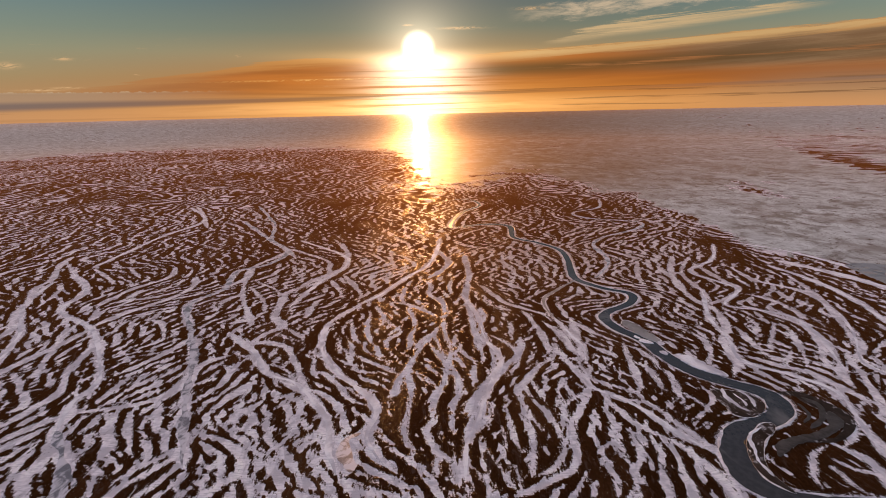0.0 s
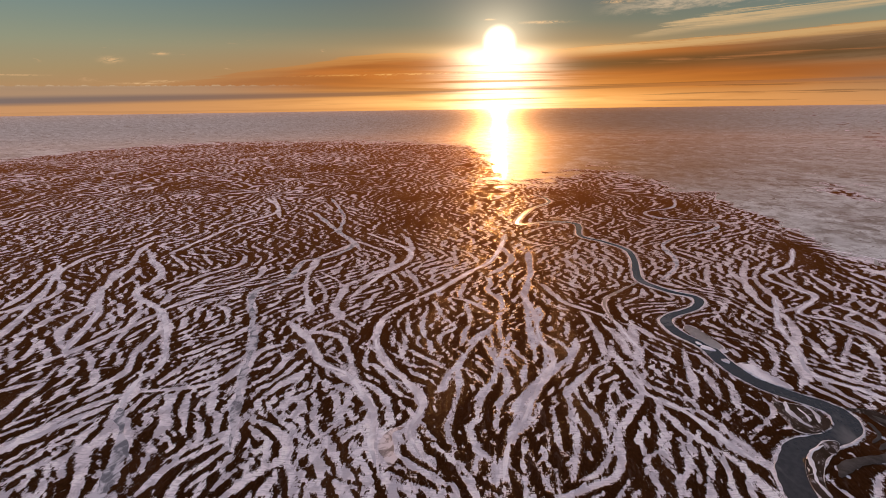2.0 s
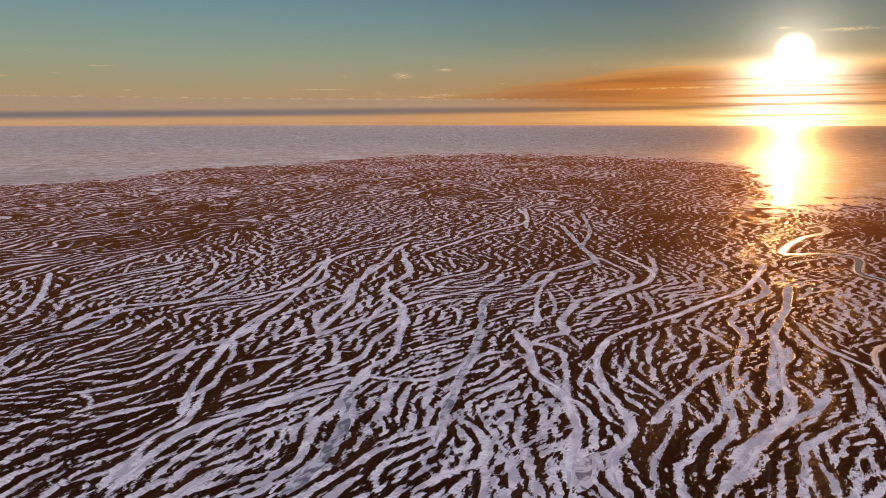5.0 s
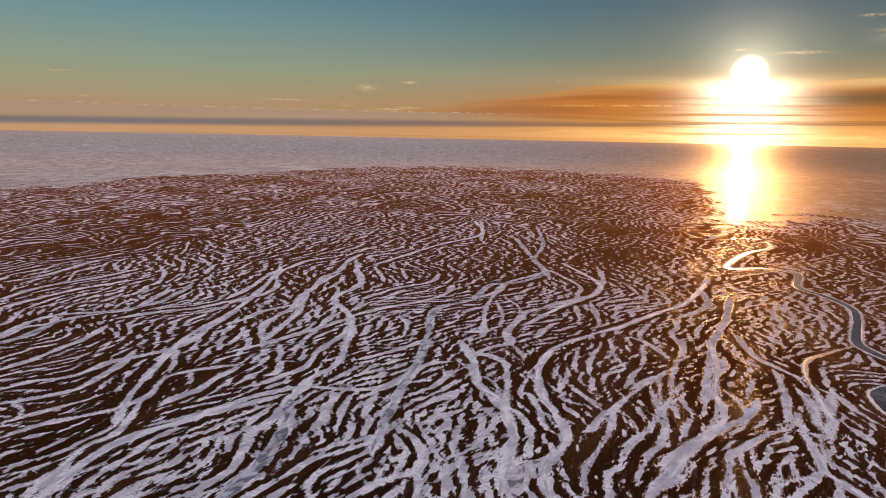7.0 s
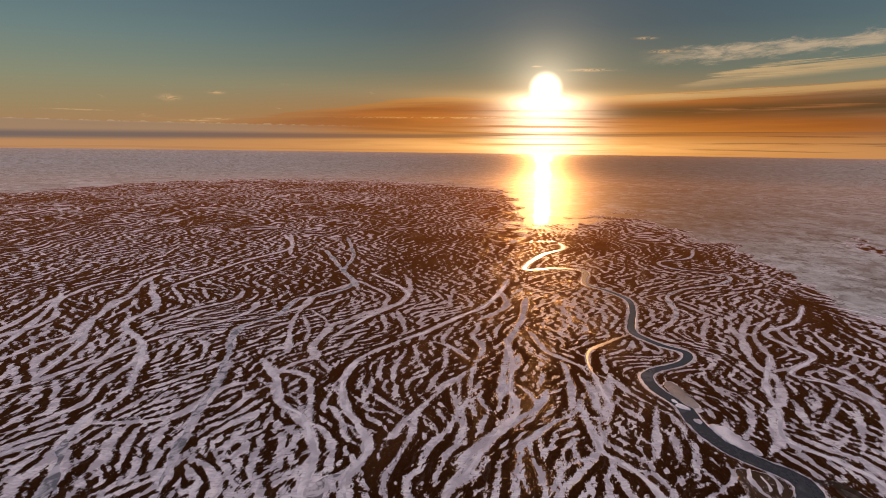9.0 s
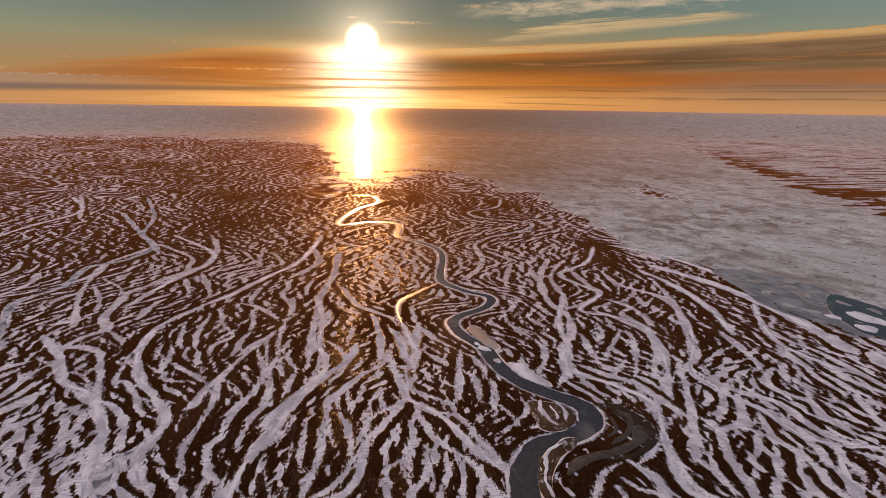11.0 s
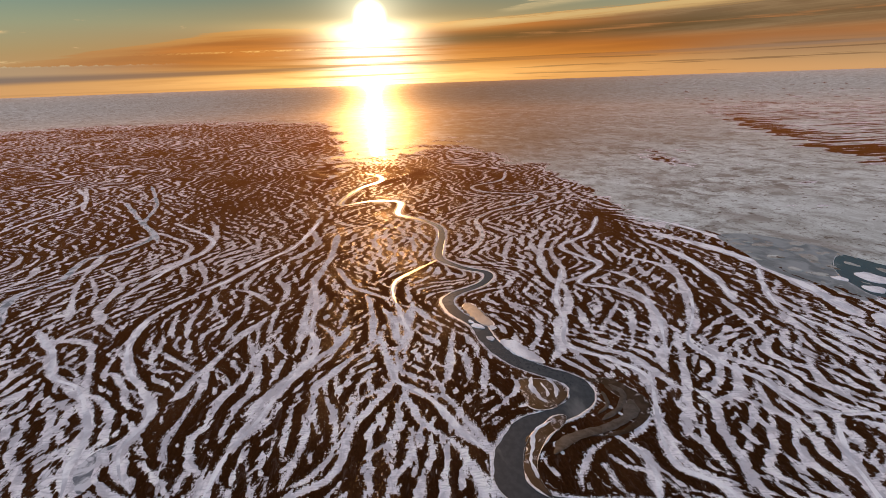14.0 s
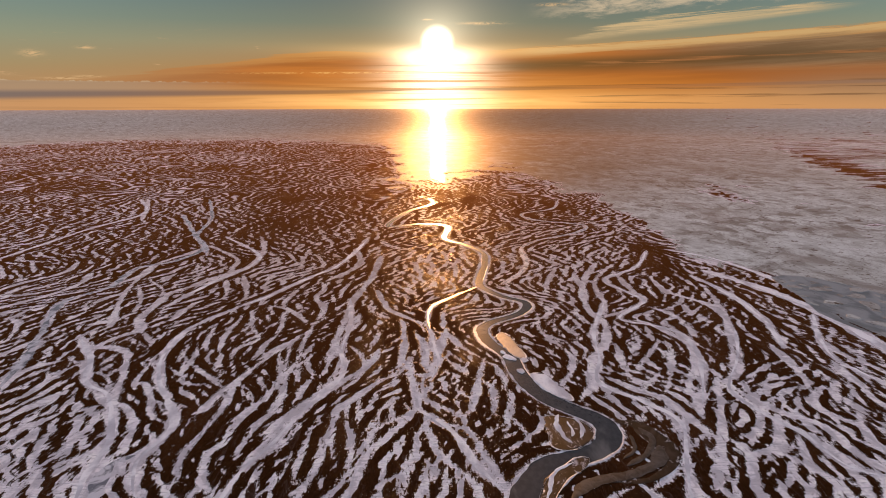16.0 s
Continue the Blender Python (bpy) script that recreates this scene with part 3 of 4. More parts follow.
channel("carve", 2.5, (-123, 404), (-115, 362), (-105, 332), (-96, 305))
channel("carve", 1.5, (-116, 384), (-100, 349), (-95, 329))
channel("carve", 2.8, (-113, 500), (-94, 476), (-76, 446), (-72, 409))
channel("carve", 1.3, (-114, 395), (-98, 374), (-92, 356))
channel("carve", 3.0, (-67, 350), (-70, 341), (-71, 315))
channel("carve", 2.6, (-61, 406), (-52, 378), (-46, 354), (-49, 345))
channel("carve", 2.1, (-68, 395), (-58, 358), (-61, 348))
channel("carve", 2.9, (-30, 340), (-18, 332), (-8, 316), (-4, 306))
channel("carve", 2.1, (-37, 332), (-29, 304), (-22, 287), (-28, 274), (-27, 261))
channel("carve", 2.7, (-20, 328), (-15, 300), (-17, 279), (-17, 265), (-21, 254))
channel("carve", 3.2, (-2, 289), (-10, 277), (-16, 259))
channel("carve", 2.1, (-21, 370), (-23, 348), (-21, 333))
channel("carve", 1.2, (-47, 309), (-44, 285), (-40, 271))
channel("carve", 1.7, (-38, 323), (-38, 291), (-34, 269))
channel("carve", 4.6, (-98, 317), (-100, 314), (-107, 308))
channel("carve", 2.1, (-77, 297), (-67, 281), (-66, 271))
channel("carve", 4.6, (-113, 362), (-120, 359), (-123, 345))
channel("carve", 4.4, (-108, 337), (-115, 326))
channel("carve", 3.7, (19, 460), (18, 397), (13, 349), (13, 315), (13, 286), (14, 252))
channel("carve", 2.6, (-11, 392), (-6, 372), (-8, 355), (0, 332), (-1, 305), (-1, 282), (1, 255))
channel("carve", 4.6, (-2, 486), (7, 438), (0, 409), (-8, 391))
channel("carve", 3.3, (24, 369), (32, 334), (40, 321), (48, 310), (51, 300))
channel("carve", 2.2, (40, 317), (43, 286), (43, 264), (42, 245))
channel("carve", 3.1, (48, 293), (52, 276), (53, 248))
channel("carve", 2.7, (61, 298), (58, 267), (55, 248))
channel("carve", 2.0, (53, 300), (63, 289), (69, 272), (75, 263))
channel("carve", 2.0, (32, 297), (29, 274))
channel("carve", 1.7, (18, 327), (20, 308), (17, 292))
channel("carve", 3.9, (161, 435), (144, 390), (136, 351), (134, 327), (136, 316), (137, 306), (131, 280), (122, 262), (116, 239), (115, 227))
channel("carve", 1.7, (172, 432), (150, 388), (145, 342), (141, 320))
channel("carve", 3.3, (167, 415), (166, 369), (168, 348), (153, 328), (137, 316))
channel("carve", 3.4, (145, 313), (156, 309), (162, 294), (166, 275), (160, 252), (150, 231), (149, 219), (146, 208))
channel("carve", 2.2, (134, 425), (124, 395), (118, 368))
channel("carve", 3.4, (141, 406), (139, 363))
channel("carve", 1.8, (107, 324), (105, 295), (110, 277), (113, 261), (110, 247), (103, 233))
channel("carve", 1.9, (107, 290), (114, 280), (115, 264))
channel("carve", 2.0, (97, 302), (100, 288))
channel("carve", 4.1, (185, 393), (185, 363), (195, 346), (199, 333), (196, 310), (187, 283), (178, 259), (171, 239))
channel("carve", 2.9, (209, 371), (202, 332), (194, 300), (186, 274))
channel("carve", 3.6, (165, 336), (173, 322), (175, 305), (173, 286))
channel("carve", 2.9, (189, 282), (181, 258), (172, 242), (163, 234), (154, 224))
channel("carve", 2.5, (162, 256), (166, 240))
channel("carve", 2.7, (171, 239), (169, 220), (164, 204))
channel("carve", 2.5, (135, 279), (132, 256), (131, 242))
channel("carve", 1.7, (142, 261), (135, 244))
channel("carve", 2.1, (157, 273), (148, 245), (140, 227))
channel("carve", 1.7, (155, 282), (141, 257))
channel("carve", 2.0, (144, 246), (133, 229))
channel("carve", 1.9, (119, 242), (119, 226), (121, 214), (123, 209))
channel("carve", 1.4, (119, 242), (112, 228), (107, 218))
channel("carve", 2.7, (122, 241), (129, 230), (138, 219), (141, 204), (144, 191))
channel("carve", 2.1, (164, 241), (156, 217), (149, 198), (142, 181), (136, 166), (132, 162))
channel("carve", 2.4, (137, 216), (135, 201), (132, 183), (129, 172), (127, 161), (126, 151), (128, 143), (130, 138))
channel("carve", 1.7, (127, 198), (127, 184), (124, 173), (119, 165), (116, 162))
channel("carve", 2.4, (112, 166), (115, 160), (118, 154), (116, 147), (114, 139), (112, 132))
channel("carve", 1.3, (111, 163), (104, 158), (100, 151), (97, 145), (96, 139))
channel("carve", 1.4, (108, 154), (111, 148), (115, 145))
channel("carve", 2.6, (105, 150), (105, 141), (106, 137), (108, 132))
channel("carve", 1.0, (97, 144), (98, 140), (99, 137))
channel("carve", 1.2, (117, 144), (119, 138), (120, 131), (120, 127))
channel("carve", 1.7, (74, 173), (76, 162), (75, 153), (74, 142), (72, 130))
channel("carve", 2.9, (81, 209), (85, 198), (86, 189))
channel("carve", 3.1, (166, 233), (169, 217), (175, 207), (182, 200), (182, 190), (182, 180), (184, 171), (190, 166), (194, 161), (191, 154), (184, 145), (180, 138), (179, 131), (180, 126))
channel("carve", 2.3, (171, 208), (165, 194), (160, 183), (152, 181), (148, 175))
channel("carve", 2.1, (147, 193), (150, 183), (147, 171), (144, 161), (142, 151), (140, 142), (137, 134))
channel("carve", 1.9, (144, 155), (140, 139), (139, 131), (140, 123), (143, 120), (146, 116))
channel("carve", 2.8, (160, 181), (165, 171), (167, 163), (166, 152), (165, 146), (165, 140), (166, 134), (165, 126), (161, 119), (159, 113))
channel("carve", 1.7, (158, 169), (157, 160), (152, 150), (147, 144), (146, 138), (149, 132), (150, 125), (150, 119))
channel("carve", 2.0, (177, 191), (176, 177), (174, 165), (171, 155))
channel("carve", 1.7, (137, 174), (134, 163), (136, 156), (136, 146), (136, 140))
channel("carve", 1.9, (125, 148), (130, 141), (132, 134), (133, 128), (133, 124), (132, 120))
channel("carve", 1.6, (161, 138), (158, 130), (157, 122), (155, 115))
channel("carve", 1.9, (172, 151), (173, 143), (174, 138), (170, 133))
channel("carve", 2.7, (188, 222), (188, 210), (189, 201))
channel("carve", 1.9, (198, 207), (191, 188), (193, 178), (191, 170))
channel("carve", 2.2, (214, 203), (208, 184), (206, 173), (202, 159), (201, 152))
channel("carve", 2.2, (227, 206), (224, 190), (219, 172))
channel("carve", 3.2, (223, 226), (223, 213), (227, 200), (224, 180))
channel("carve", 1.1, (182, 130), (175, 129), (169, 125))
channel("carve", 1.0, (182, 168), (179, 160), (177, 153))
channel("carve", 1.2, (188, 166), (184, 155), (182, 149))
channel("carve", 2.6, (226, 287), (226, 263), (231, 246), (231, 231), (231, 217), (231, 205))
channel("carve", 2.6, (201, 279), (199, 254), (195, 233), (189, 215))
channel("carve", 3.2, (217, 257), (214, 235), (211, 216), (212, 204))
channel("carve", 4.6, (-237, 277), (-230, 255), (-220, 224), (-225, 205), (-230, 193), (-229, 173), (-238, 161), (-241, 149))
channel("carve", 4.6, (-280, 235), (-269, 212), (-267, 198), (-263, 181), (-262, 164))
channel("carve", 4.2, (-234, 210), (-225, 195), (-220, 182), (-215, 162), (-221, 149), (-227, 140))
channel("carve", 3.2, (-185, 167), (-174, 151), (-168, 138), (-169, 128), (-164, 116), (-158, 102), (-155, 96))
channel("carve", 2.4, (-176, 150), (-173, 141), (-173, 131), (-172, 122), (-175, 115), (-179, 107))
channel("carve", 3.7, (-179, 214), (-189, 201), (-194, 190), (-191, 181), (-185, 170), (-185, 156), (-191, 144), (-197, 133), (-199, 121))
channel("carve", 4.6, (-137, 205), (-142, 198), (-148, 187), (-151, 175), (-155, 163), (-160, 155), (-164, 147))
channel("carve", 4.2, (-95, 261), (-103, 252), (-105, 235), (-108, 218), (-118, 210), (-137, 205))
channel("carve", 2.4, (-151, 154), (-153, 148), (-153, 138), (-151, 130), (-150, 122), (-149, 113), (-144, 104))
channel("carve", 2.4, (-140, 135), (-141, 131), (-143, 124), (-143, 116), (-139, 105))
channel("carve", 1.5, (-156, 113), (-148, 101))
channel("carve", 1.6, (-143, 116), (-142, 113), (-139, 107))
channel("carve", 1.1, (-135, 121), (-132, 117), (-128, 110))
channel("carve", 2.0, (-126, 128), (-128, 123), (-125, 112))
channel("carve", 1.6, (-135, 142), (-130, 136), (-129, 130))
channel("carve", 1.5, (-137, 155), (-132, 148), (-127, 139), (-120, 130))
channel("carve", 2.4, (-132, 158), (-132, 153), (-128, 148))
channel("carve", 3.7, (-137, 213), (-136, 201), (-134, 188), (-129, 173), (-127, 158), (-121, 147), (-116, 133), (-117, 124), (-116, 116))
channel("carve", 4.6, (-318, 235), (-308, 224), (-313, 212), (-305, 194))
channel("carve", 1.2, (-226, 147), (-222, 142), (-215, 140), (-209, 134))
channel("carve", 4.1, (-176, 211), (-175, 196), (-172, 183), (-174, 172), (-173, 163))
channel("carve", 1.6, (-216, 218), (-206, 205), (-197, 193))
channel("carve", 2.8, (-202, 158), (-205, 146), (-208, 137), (-210, 128))
channel("carve", 2.1, (-164, 120), (-161, 111), (-163, 104), (-166, 98))
channel("carve", 2.0, (-168, 119), (-170, 111), (-174, 103))
channel("carve", 2.0, (-180, 135), (-179, 126), (-180, 118))
channel("carve", 3.5, (-168, 293), (-162, 278), (-159, 257), (-157, 244), (-150, 225), (-152, 211), (-154, 199), (-162, 188))
channel("carve", 4.6, (-176, 302), (-178, 287), (-182, 267), (-186, 249), (-190, 236), (-194, 225))
channel("carve", 3.2, (-159, 229), (-163, 226), (-157, 213), (-159, 208))
channel("carve", 3.2, (-119, 202), (-117, 191), (-112, 179), (-110, 166))
channel("carve", 1.4, (-115, 204), (-111, 193), (-105, 179))
channel("carve", 2.9, (-108, 215), (-103, 197), (-100, 187))
channel("carve", 3.6, (-88, 190), (-87, 180), (-90, 173), (-96, 165), (-100, 157))
channel("carve", 2.6, (-89, 176), (-89, 167), (-93, 160), (-98, 151), (-99, 138))
channel("carve", 2.9, (-85, 164), (-89, 153), (-91, 146), (-90, 136))
channel("carve", 3.2, (-81, 185), (-73, 177), (-67, 168), (-65, 161), (-69, 153), (-73, 143), (-76, 135))
channel("carve", 1.1, (-74, 169), (-71, 162), (-70, 154))
channel("carve", 1.4, (-64, 161), (-62, 154), (-59, 145))
channel("carve", 1.7, (-57, 168), (-54, 158), (-51, 146))
channel("carve", 1.1, (-84, 156), (-81, 151), (-74, 145))
channel("carve", 1.6, (-92, 140), (-85, 131))
channel("carve", 1.7, (-83, 144), (-83, 137))
channel("carve", 2.7, (-87, 256), (-89, 246), (-90, 224))
channel("carve", 3.5, (-77, 230), (-81, 221), (-86, 206))
channel("carve", 3.2, (-70, 210), (-76, 199), (-78, 189))
channel("carve", 2.0, (-70, 199), (-70, 190), (-74, 184))
channel("carve", 1.8, (-66, 195), (-64, 188), (-60, 176))
channel("carve", 2.7, (-55, 174), (-56, 161), (-57, 155))
channel("carve", 1.5, (-97, 251), (-92, 245), (-88, 232))
channel("carve", 3.9, (-121, 287), (-122, 276), (-128, 258), (-136, 240))
channel("carve", 2.6, (-136, 185), (-135, 173), (-132, 161))
channel("carve", 2.6, (-138, 185), (-140, 173), (-142, 164))
channel("carve", 4.6, (-315, 337), (-310, 323), (-311, 310), (-303, 288), (-295, 268), (-299, 256), (-315, 243), (-321, 233), (-318, 215), (-309, 197))
channel("carve", 4.0, (-318, 228), (-309, 226), (-299, 208), (-295, 199))
channel("carve", 4.6, (-258, 311), (-264, 284), (-274, 272), (-281, 258), (-287, 244))
channel("carve", 4.6, (-491, 365), (-483, 340), (-479, 315))
channel("carve", 2.0, (-416, 330), (-408, 319), (-387, 297))
channel("carve", 2.2, (-488, 400), (-468, 378))
channel("carve", 3.3, (-570, 427), (-543, 403), (-526, 377))
channel("carve", 2.5, (-381, 370), (-361, 356), (-341, 333), (-332, 317))
channel("carve", 2.2, (-451, 478), (-410, 428), (-397, 404), (-373, 388), (-351, 362))
channel("carve", 2.1, (-419, 362), (-389, 341), (-392, 351), (-402, 358))
channel("carve", 3.4, (-240, 289), (-237, 277), (-230, 255), (-226, 240))
channel("carve", 4.6, (-282, 469), (-295, 446), (-290, 408), (-284, 386), (-261, 355), (-253, 332), (-255, 313), (-255, 297))
channel("carve", 4.5, (-291, 395), (-285, 374), (-272, 340), (-264, 308))
channel("carve", 4.6, (-273, 490), (-268, 462), (-251, 417), (-249, 394), (-235, 360), (-229, 335), (-216, 310), (-214, 296), (-208, 272), (-194, 250))
channel("carve", 4.5, (-220, 315), (-226, 297), (-225, 276), (-226, 263))
channel("carve", 3.3, (-253, 455), (-240, 423), (-221, 398), (-211, 373), (-212, 353), (-199, 326))
channel("carve", 3.3, (-203, 332), (-185, 318), (-171, 298), (-157, 280))
channel("carve", 3.1, (-188, 309), (-181, 286), (-174, 260))
channel("carve", 2.7, (-238, 400), (-230, 383), (-224, 347))
channel("carve", 3.0, (-240, 449), (-225, 431), (-202, 398))
channel("carve", 2.8, (-215, 450), (-193, 414))
channel("carve", 2.5, (-154, 320), (-143, 312), (-135, 292))
channel("carve", 3.9, (-180, 444), (-175, 413), (-187, 385), (-191, 347))
channel("carve", 4.6, (-157, 412), (-151, 386), (-157, 356), (-169, 334), (-177, 308))
channel("carve", 4.6, (-383, 356), (-383, 321), (-387, 297), (-388, 274), (-380, 246))
channel("carve", 4.6, (-356, 325), (-361, 302), (-365, 280), (-363, 255), (-361, 233))
channel("carve", 4.6, (-438, 380), (-431, 342), (-419, 301), (-425, 277))
FAR_EDGE = [(-1100, 1950), (-1000, 2000), (-820, 2080), (-560, 2120), (-300, 2000), (-63, 1750), (-35, 1450), (-15, 1150), (8, 900), (35, 870), (70, 830), (90, 960), (129, 1060), (183, 1075), (196, 884), (220, 786), (260, 780)]
WEST_EDGE = [(300, -1400), (600, -1250), (665, -1147), (830, -1083), (1080, -1150), (1320, -1067), (1700, -1050), (2100, -1000), (3000, -900)]
EAST_EDGE = [(-500, 700), (60, 420), (120, 340), (180, 285), (250, 262), (308, 250), (354, 252), (414, 246), (475, 225), (536, 222), (631, 214), (786, 220), (1000, 205), (3000, 205)]
BARE = [(102, 160, 8, 16), (96, 154, 5, 12), (116, 158, 9, 14), (112, 184, 6, 12), (104, 148, 9, 12), (112, 172, 13, 12), (122, 182, 9, 22), (118, 148, 9, 10), (-18, 190, 6, 14), (210, 475, 14, 30), (180, 700, 12, 30), (200, 425, 10, 22), (170, 345, 8, 12), (140, 650, 10, 20), (110, 192, 4, 6), (178, 268, 6, 10), (64, 730, 14, 40), (92, 750, 12, 40)]
HUB = (20.0, 0.0)


def rise(x, y):
    """The far shore climbs gently."""
    t = np.clip((np.hypot(x - HUB[0], y - HUB[1]) - 2350) / 2600, 0, 1)
    return 78 * t * t * (3 - 2 * t)


class Field:
    """Repeating random relief with a chosen grain, laid over the plain."""

    def __init__(self, seed, shape, weight, rounds=0):
        rng = np.random.default_rng(seed)
        self.size, self.cell = 1024, shape
        ky = np.fft.fftfreq(self.size, shape[1])[:, None]
        kx = np.fft.rfftfreq(self.size, shape[0])[None, :]
        spec = np.fft.rfft2(rng.standard_normal((self.size, self.size))) * weight(kx, ky)
        f = np.fft.irfft2(spec, s=(self.size, self.size))
        for k in range(rounds):
            f = np.fft.irfft2(np.fft.rfft2(np.tanh(1.6 * f / f.std())) * weight(kx, ky), s=(self.size, self.size))
        self.f = (f / f.std()).astype(np.float32)

    def __call__(self, x, y):
        u, v = x / self.cell[0], y / self.cell[1]
        i, j = np.floor(u).astype(np.int64), np.floor(v).astype(np.int64)
        a, b = (u - i).astype(np.float32), (v - j).astype(np.float32)
        i0, j0, i1, j1 = i % self.size, j % self.size, (i + 1) % self.size, (j + 1) % self.size
        f = self.f
        return (f[j0, i0] * (1 - a) + f[j0, i1] * a) * (1 - b) + (f[j1, i0] * (1 - a) + f[j1, i1] * a) * b


def soft(length):
    return lambda kx, ky: np.exp(-(kx ** 2 + ky ** 2) * length ** 2 * 4)


def threads(across, along, tilt=0.0, band=0.45):
    c, d = math.cos(radians(tilt)), math.sin(radians(tilt))
    return lambda kx, ky: np.exp(-((np.abs(kx * c + ky * d) * across - 1) / band) ** 2) * np.exp(-((ky * c - kx * d) * along) ** 2)


wide_threads = Field(3, (0.9, 2.6), threads(10.0, 40), 3)
far_threads = Field(11, (1.3, 3.6), threads(17.0, 60), 3)
thin_threads = Field(12, (0.6, 1.4), threads(6.0, 18), 4)
lean = Field(4, (0.5, 1.1), threads(4.6, 24, 15))
strand = Field(16, (5.0, 2.5), lambda kx, ky: np.exp(-((np.abs(ky) * 30 - 1) / .9) ** 2) * np.exp(-(kx * 90) ** 2))
mottle = Field(17, (0.7, 1.5), soft(2.2))
shreds = Field(5, (0.25, 0.5), threads(1.5, 3, 0, 0.7))
bends = Field(6, (3.0, 3.0), soft(38))
bends_small = Field(7, (1.0, 1.0), soft(13))
broad = Field(8, (4.0, 4.0), soft(70))
blotch = Field(9, (3.0, 3.0), soft(22))


def marsh(x, y):
    """How far inside the channelled marsh a place lies: above 0 inside."""
    x = x + 11 * bends(x * .6, y * .6)
    far = np.interp(x, [p[0] for p in FAR_EDGE], [p[1] for p in FAR_EDGE])
    east = np.interp(y, [p[0] for p in EAST_EDGE], [p[1] for p in EAST_EDGE])
    west = np.interp(y, [p[0] for p in WEST_EDGE], [p[1] for p in WEST_EDGE])
    return np.minimum(np.minimum((far - y) / 260, (x - west) / 70), (east - x) / 16)


river_line = spline(RIVER, 1.5)


# ---- plan of the threads: a labyrinth of channels that follows the long ones ----
class Plan:
    """A map of the marsh in square cells, read between them."""

    def __init__(self, values, fill):
        self.values, self.fill = values.astype(np.float32), fill

    def __call__(self, x, y):
        u, v = (x - PLAN_X[0]) / CELL, (y - PLAN_Y[0]) / CELL
        inside = (u >= 0) & (v >= 0) & (u < NX - 1.01) & (v < NY - 1.01)
        u, v = np.where(inside, u, 0), np.where(inside, v, 0)
        i, j = u.astype(np.int64), v.astype(np.int64)
        a, b = (u - i).astype(np.float32), (v - j).astype(np.float32)
        f = self.values
        near = (f[j, i] * (1 - a) + f[j, i + 1] * a) * (1 - b) + (f[j + 1, i] * (1 - a) + f[j + 1, i + 1] * a) * b
        return np.where(inside, near, self.fill).astype(np.float32)


PLAN_X, PLAN_Y, CELL = (-470.0, 410.0), (66.0, 756.0), 0.55
NX, NY = 1600, 1260


def blur(field, length):
    ky, kx = np.fft.fftfreq(NY, CELL)[:, None], np.fft.rfftfreq(NX, CELL)[None, :]
    return np.fft.irfft2(np.fft.rfft2(field) * np.exp(-2 * (np.pi * length) ** 2 * (kx ** 2 + ky ** 2)), s=(NY, NX))


def stamp(lines):
    """How far every cell lies outside the nearest channel's shore, and the run of the channels."""
    gap = np.full((NY, NX), 30.0, np.float32)
    run_a, run_b = np.zeros((NY, NX), np.float32), np.zeros((NY, NX), np.float32)
    for line, half in lines:
        for p, q, h0, h1 in zip(line[:-1], line[1:], half[:-1], half[1:]):
            reach = max(h0, h1) + 7.0
            i0, i1 = (int((v - PLAN_X[0]) / CELL) for v in (min(p[0], q[0]) - reach, max(p[0], q[0]) + reach))
            j0, j1 = (int((v - PLAN_Y[0]) / CELL) for v in (min(p[1], q[1]) - reach, max(p[1], q[1]) + reach))
            i0, j0, i1, j1 = max(i0, 0), max(j0, 0), min(i1 + 1, NX), min(j1 + 1, NY)
            if i0 >= i1 or j0 >= j1:
                continue
            gx = PLAN_X[0] + np.arange(i0, i1)[None, :] * CELL - p[0]
            gy = PLAN_Y[0] + np.arange(j0, j1)[:, None] * CELL - p[1]
            d = q - p
            t = np.clip((gx * d[0] + gy * d[1]) / (d @ d + 1e-9), 0, 1)
            away = np.hypot(gx - t * d[0], gy - t * d[1]) - (h0 + (h1 - h0) * t)
            np.minimum(gap[j0:j1, i0:i1], away, out=gap[j0:j1, i0:i1])
            turn = 2 * math.atan2(d[0], d[1])
            near = np.exp(-np.clip(away, 0, None) ** 2 / 9)
            run_a[j0:j1, i0:i1] += near * math.cos(turn)
            run_b[j0:j1, i0:i1] += near * math.sin(turn)
    return gap, run_a, run_b


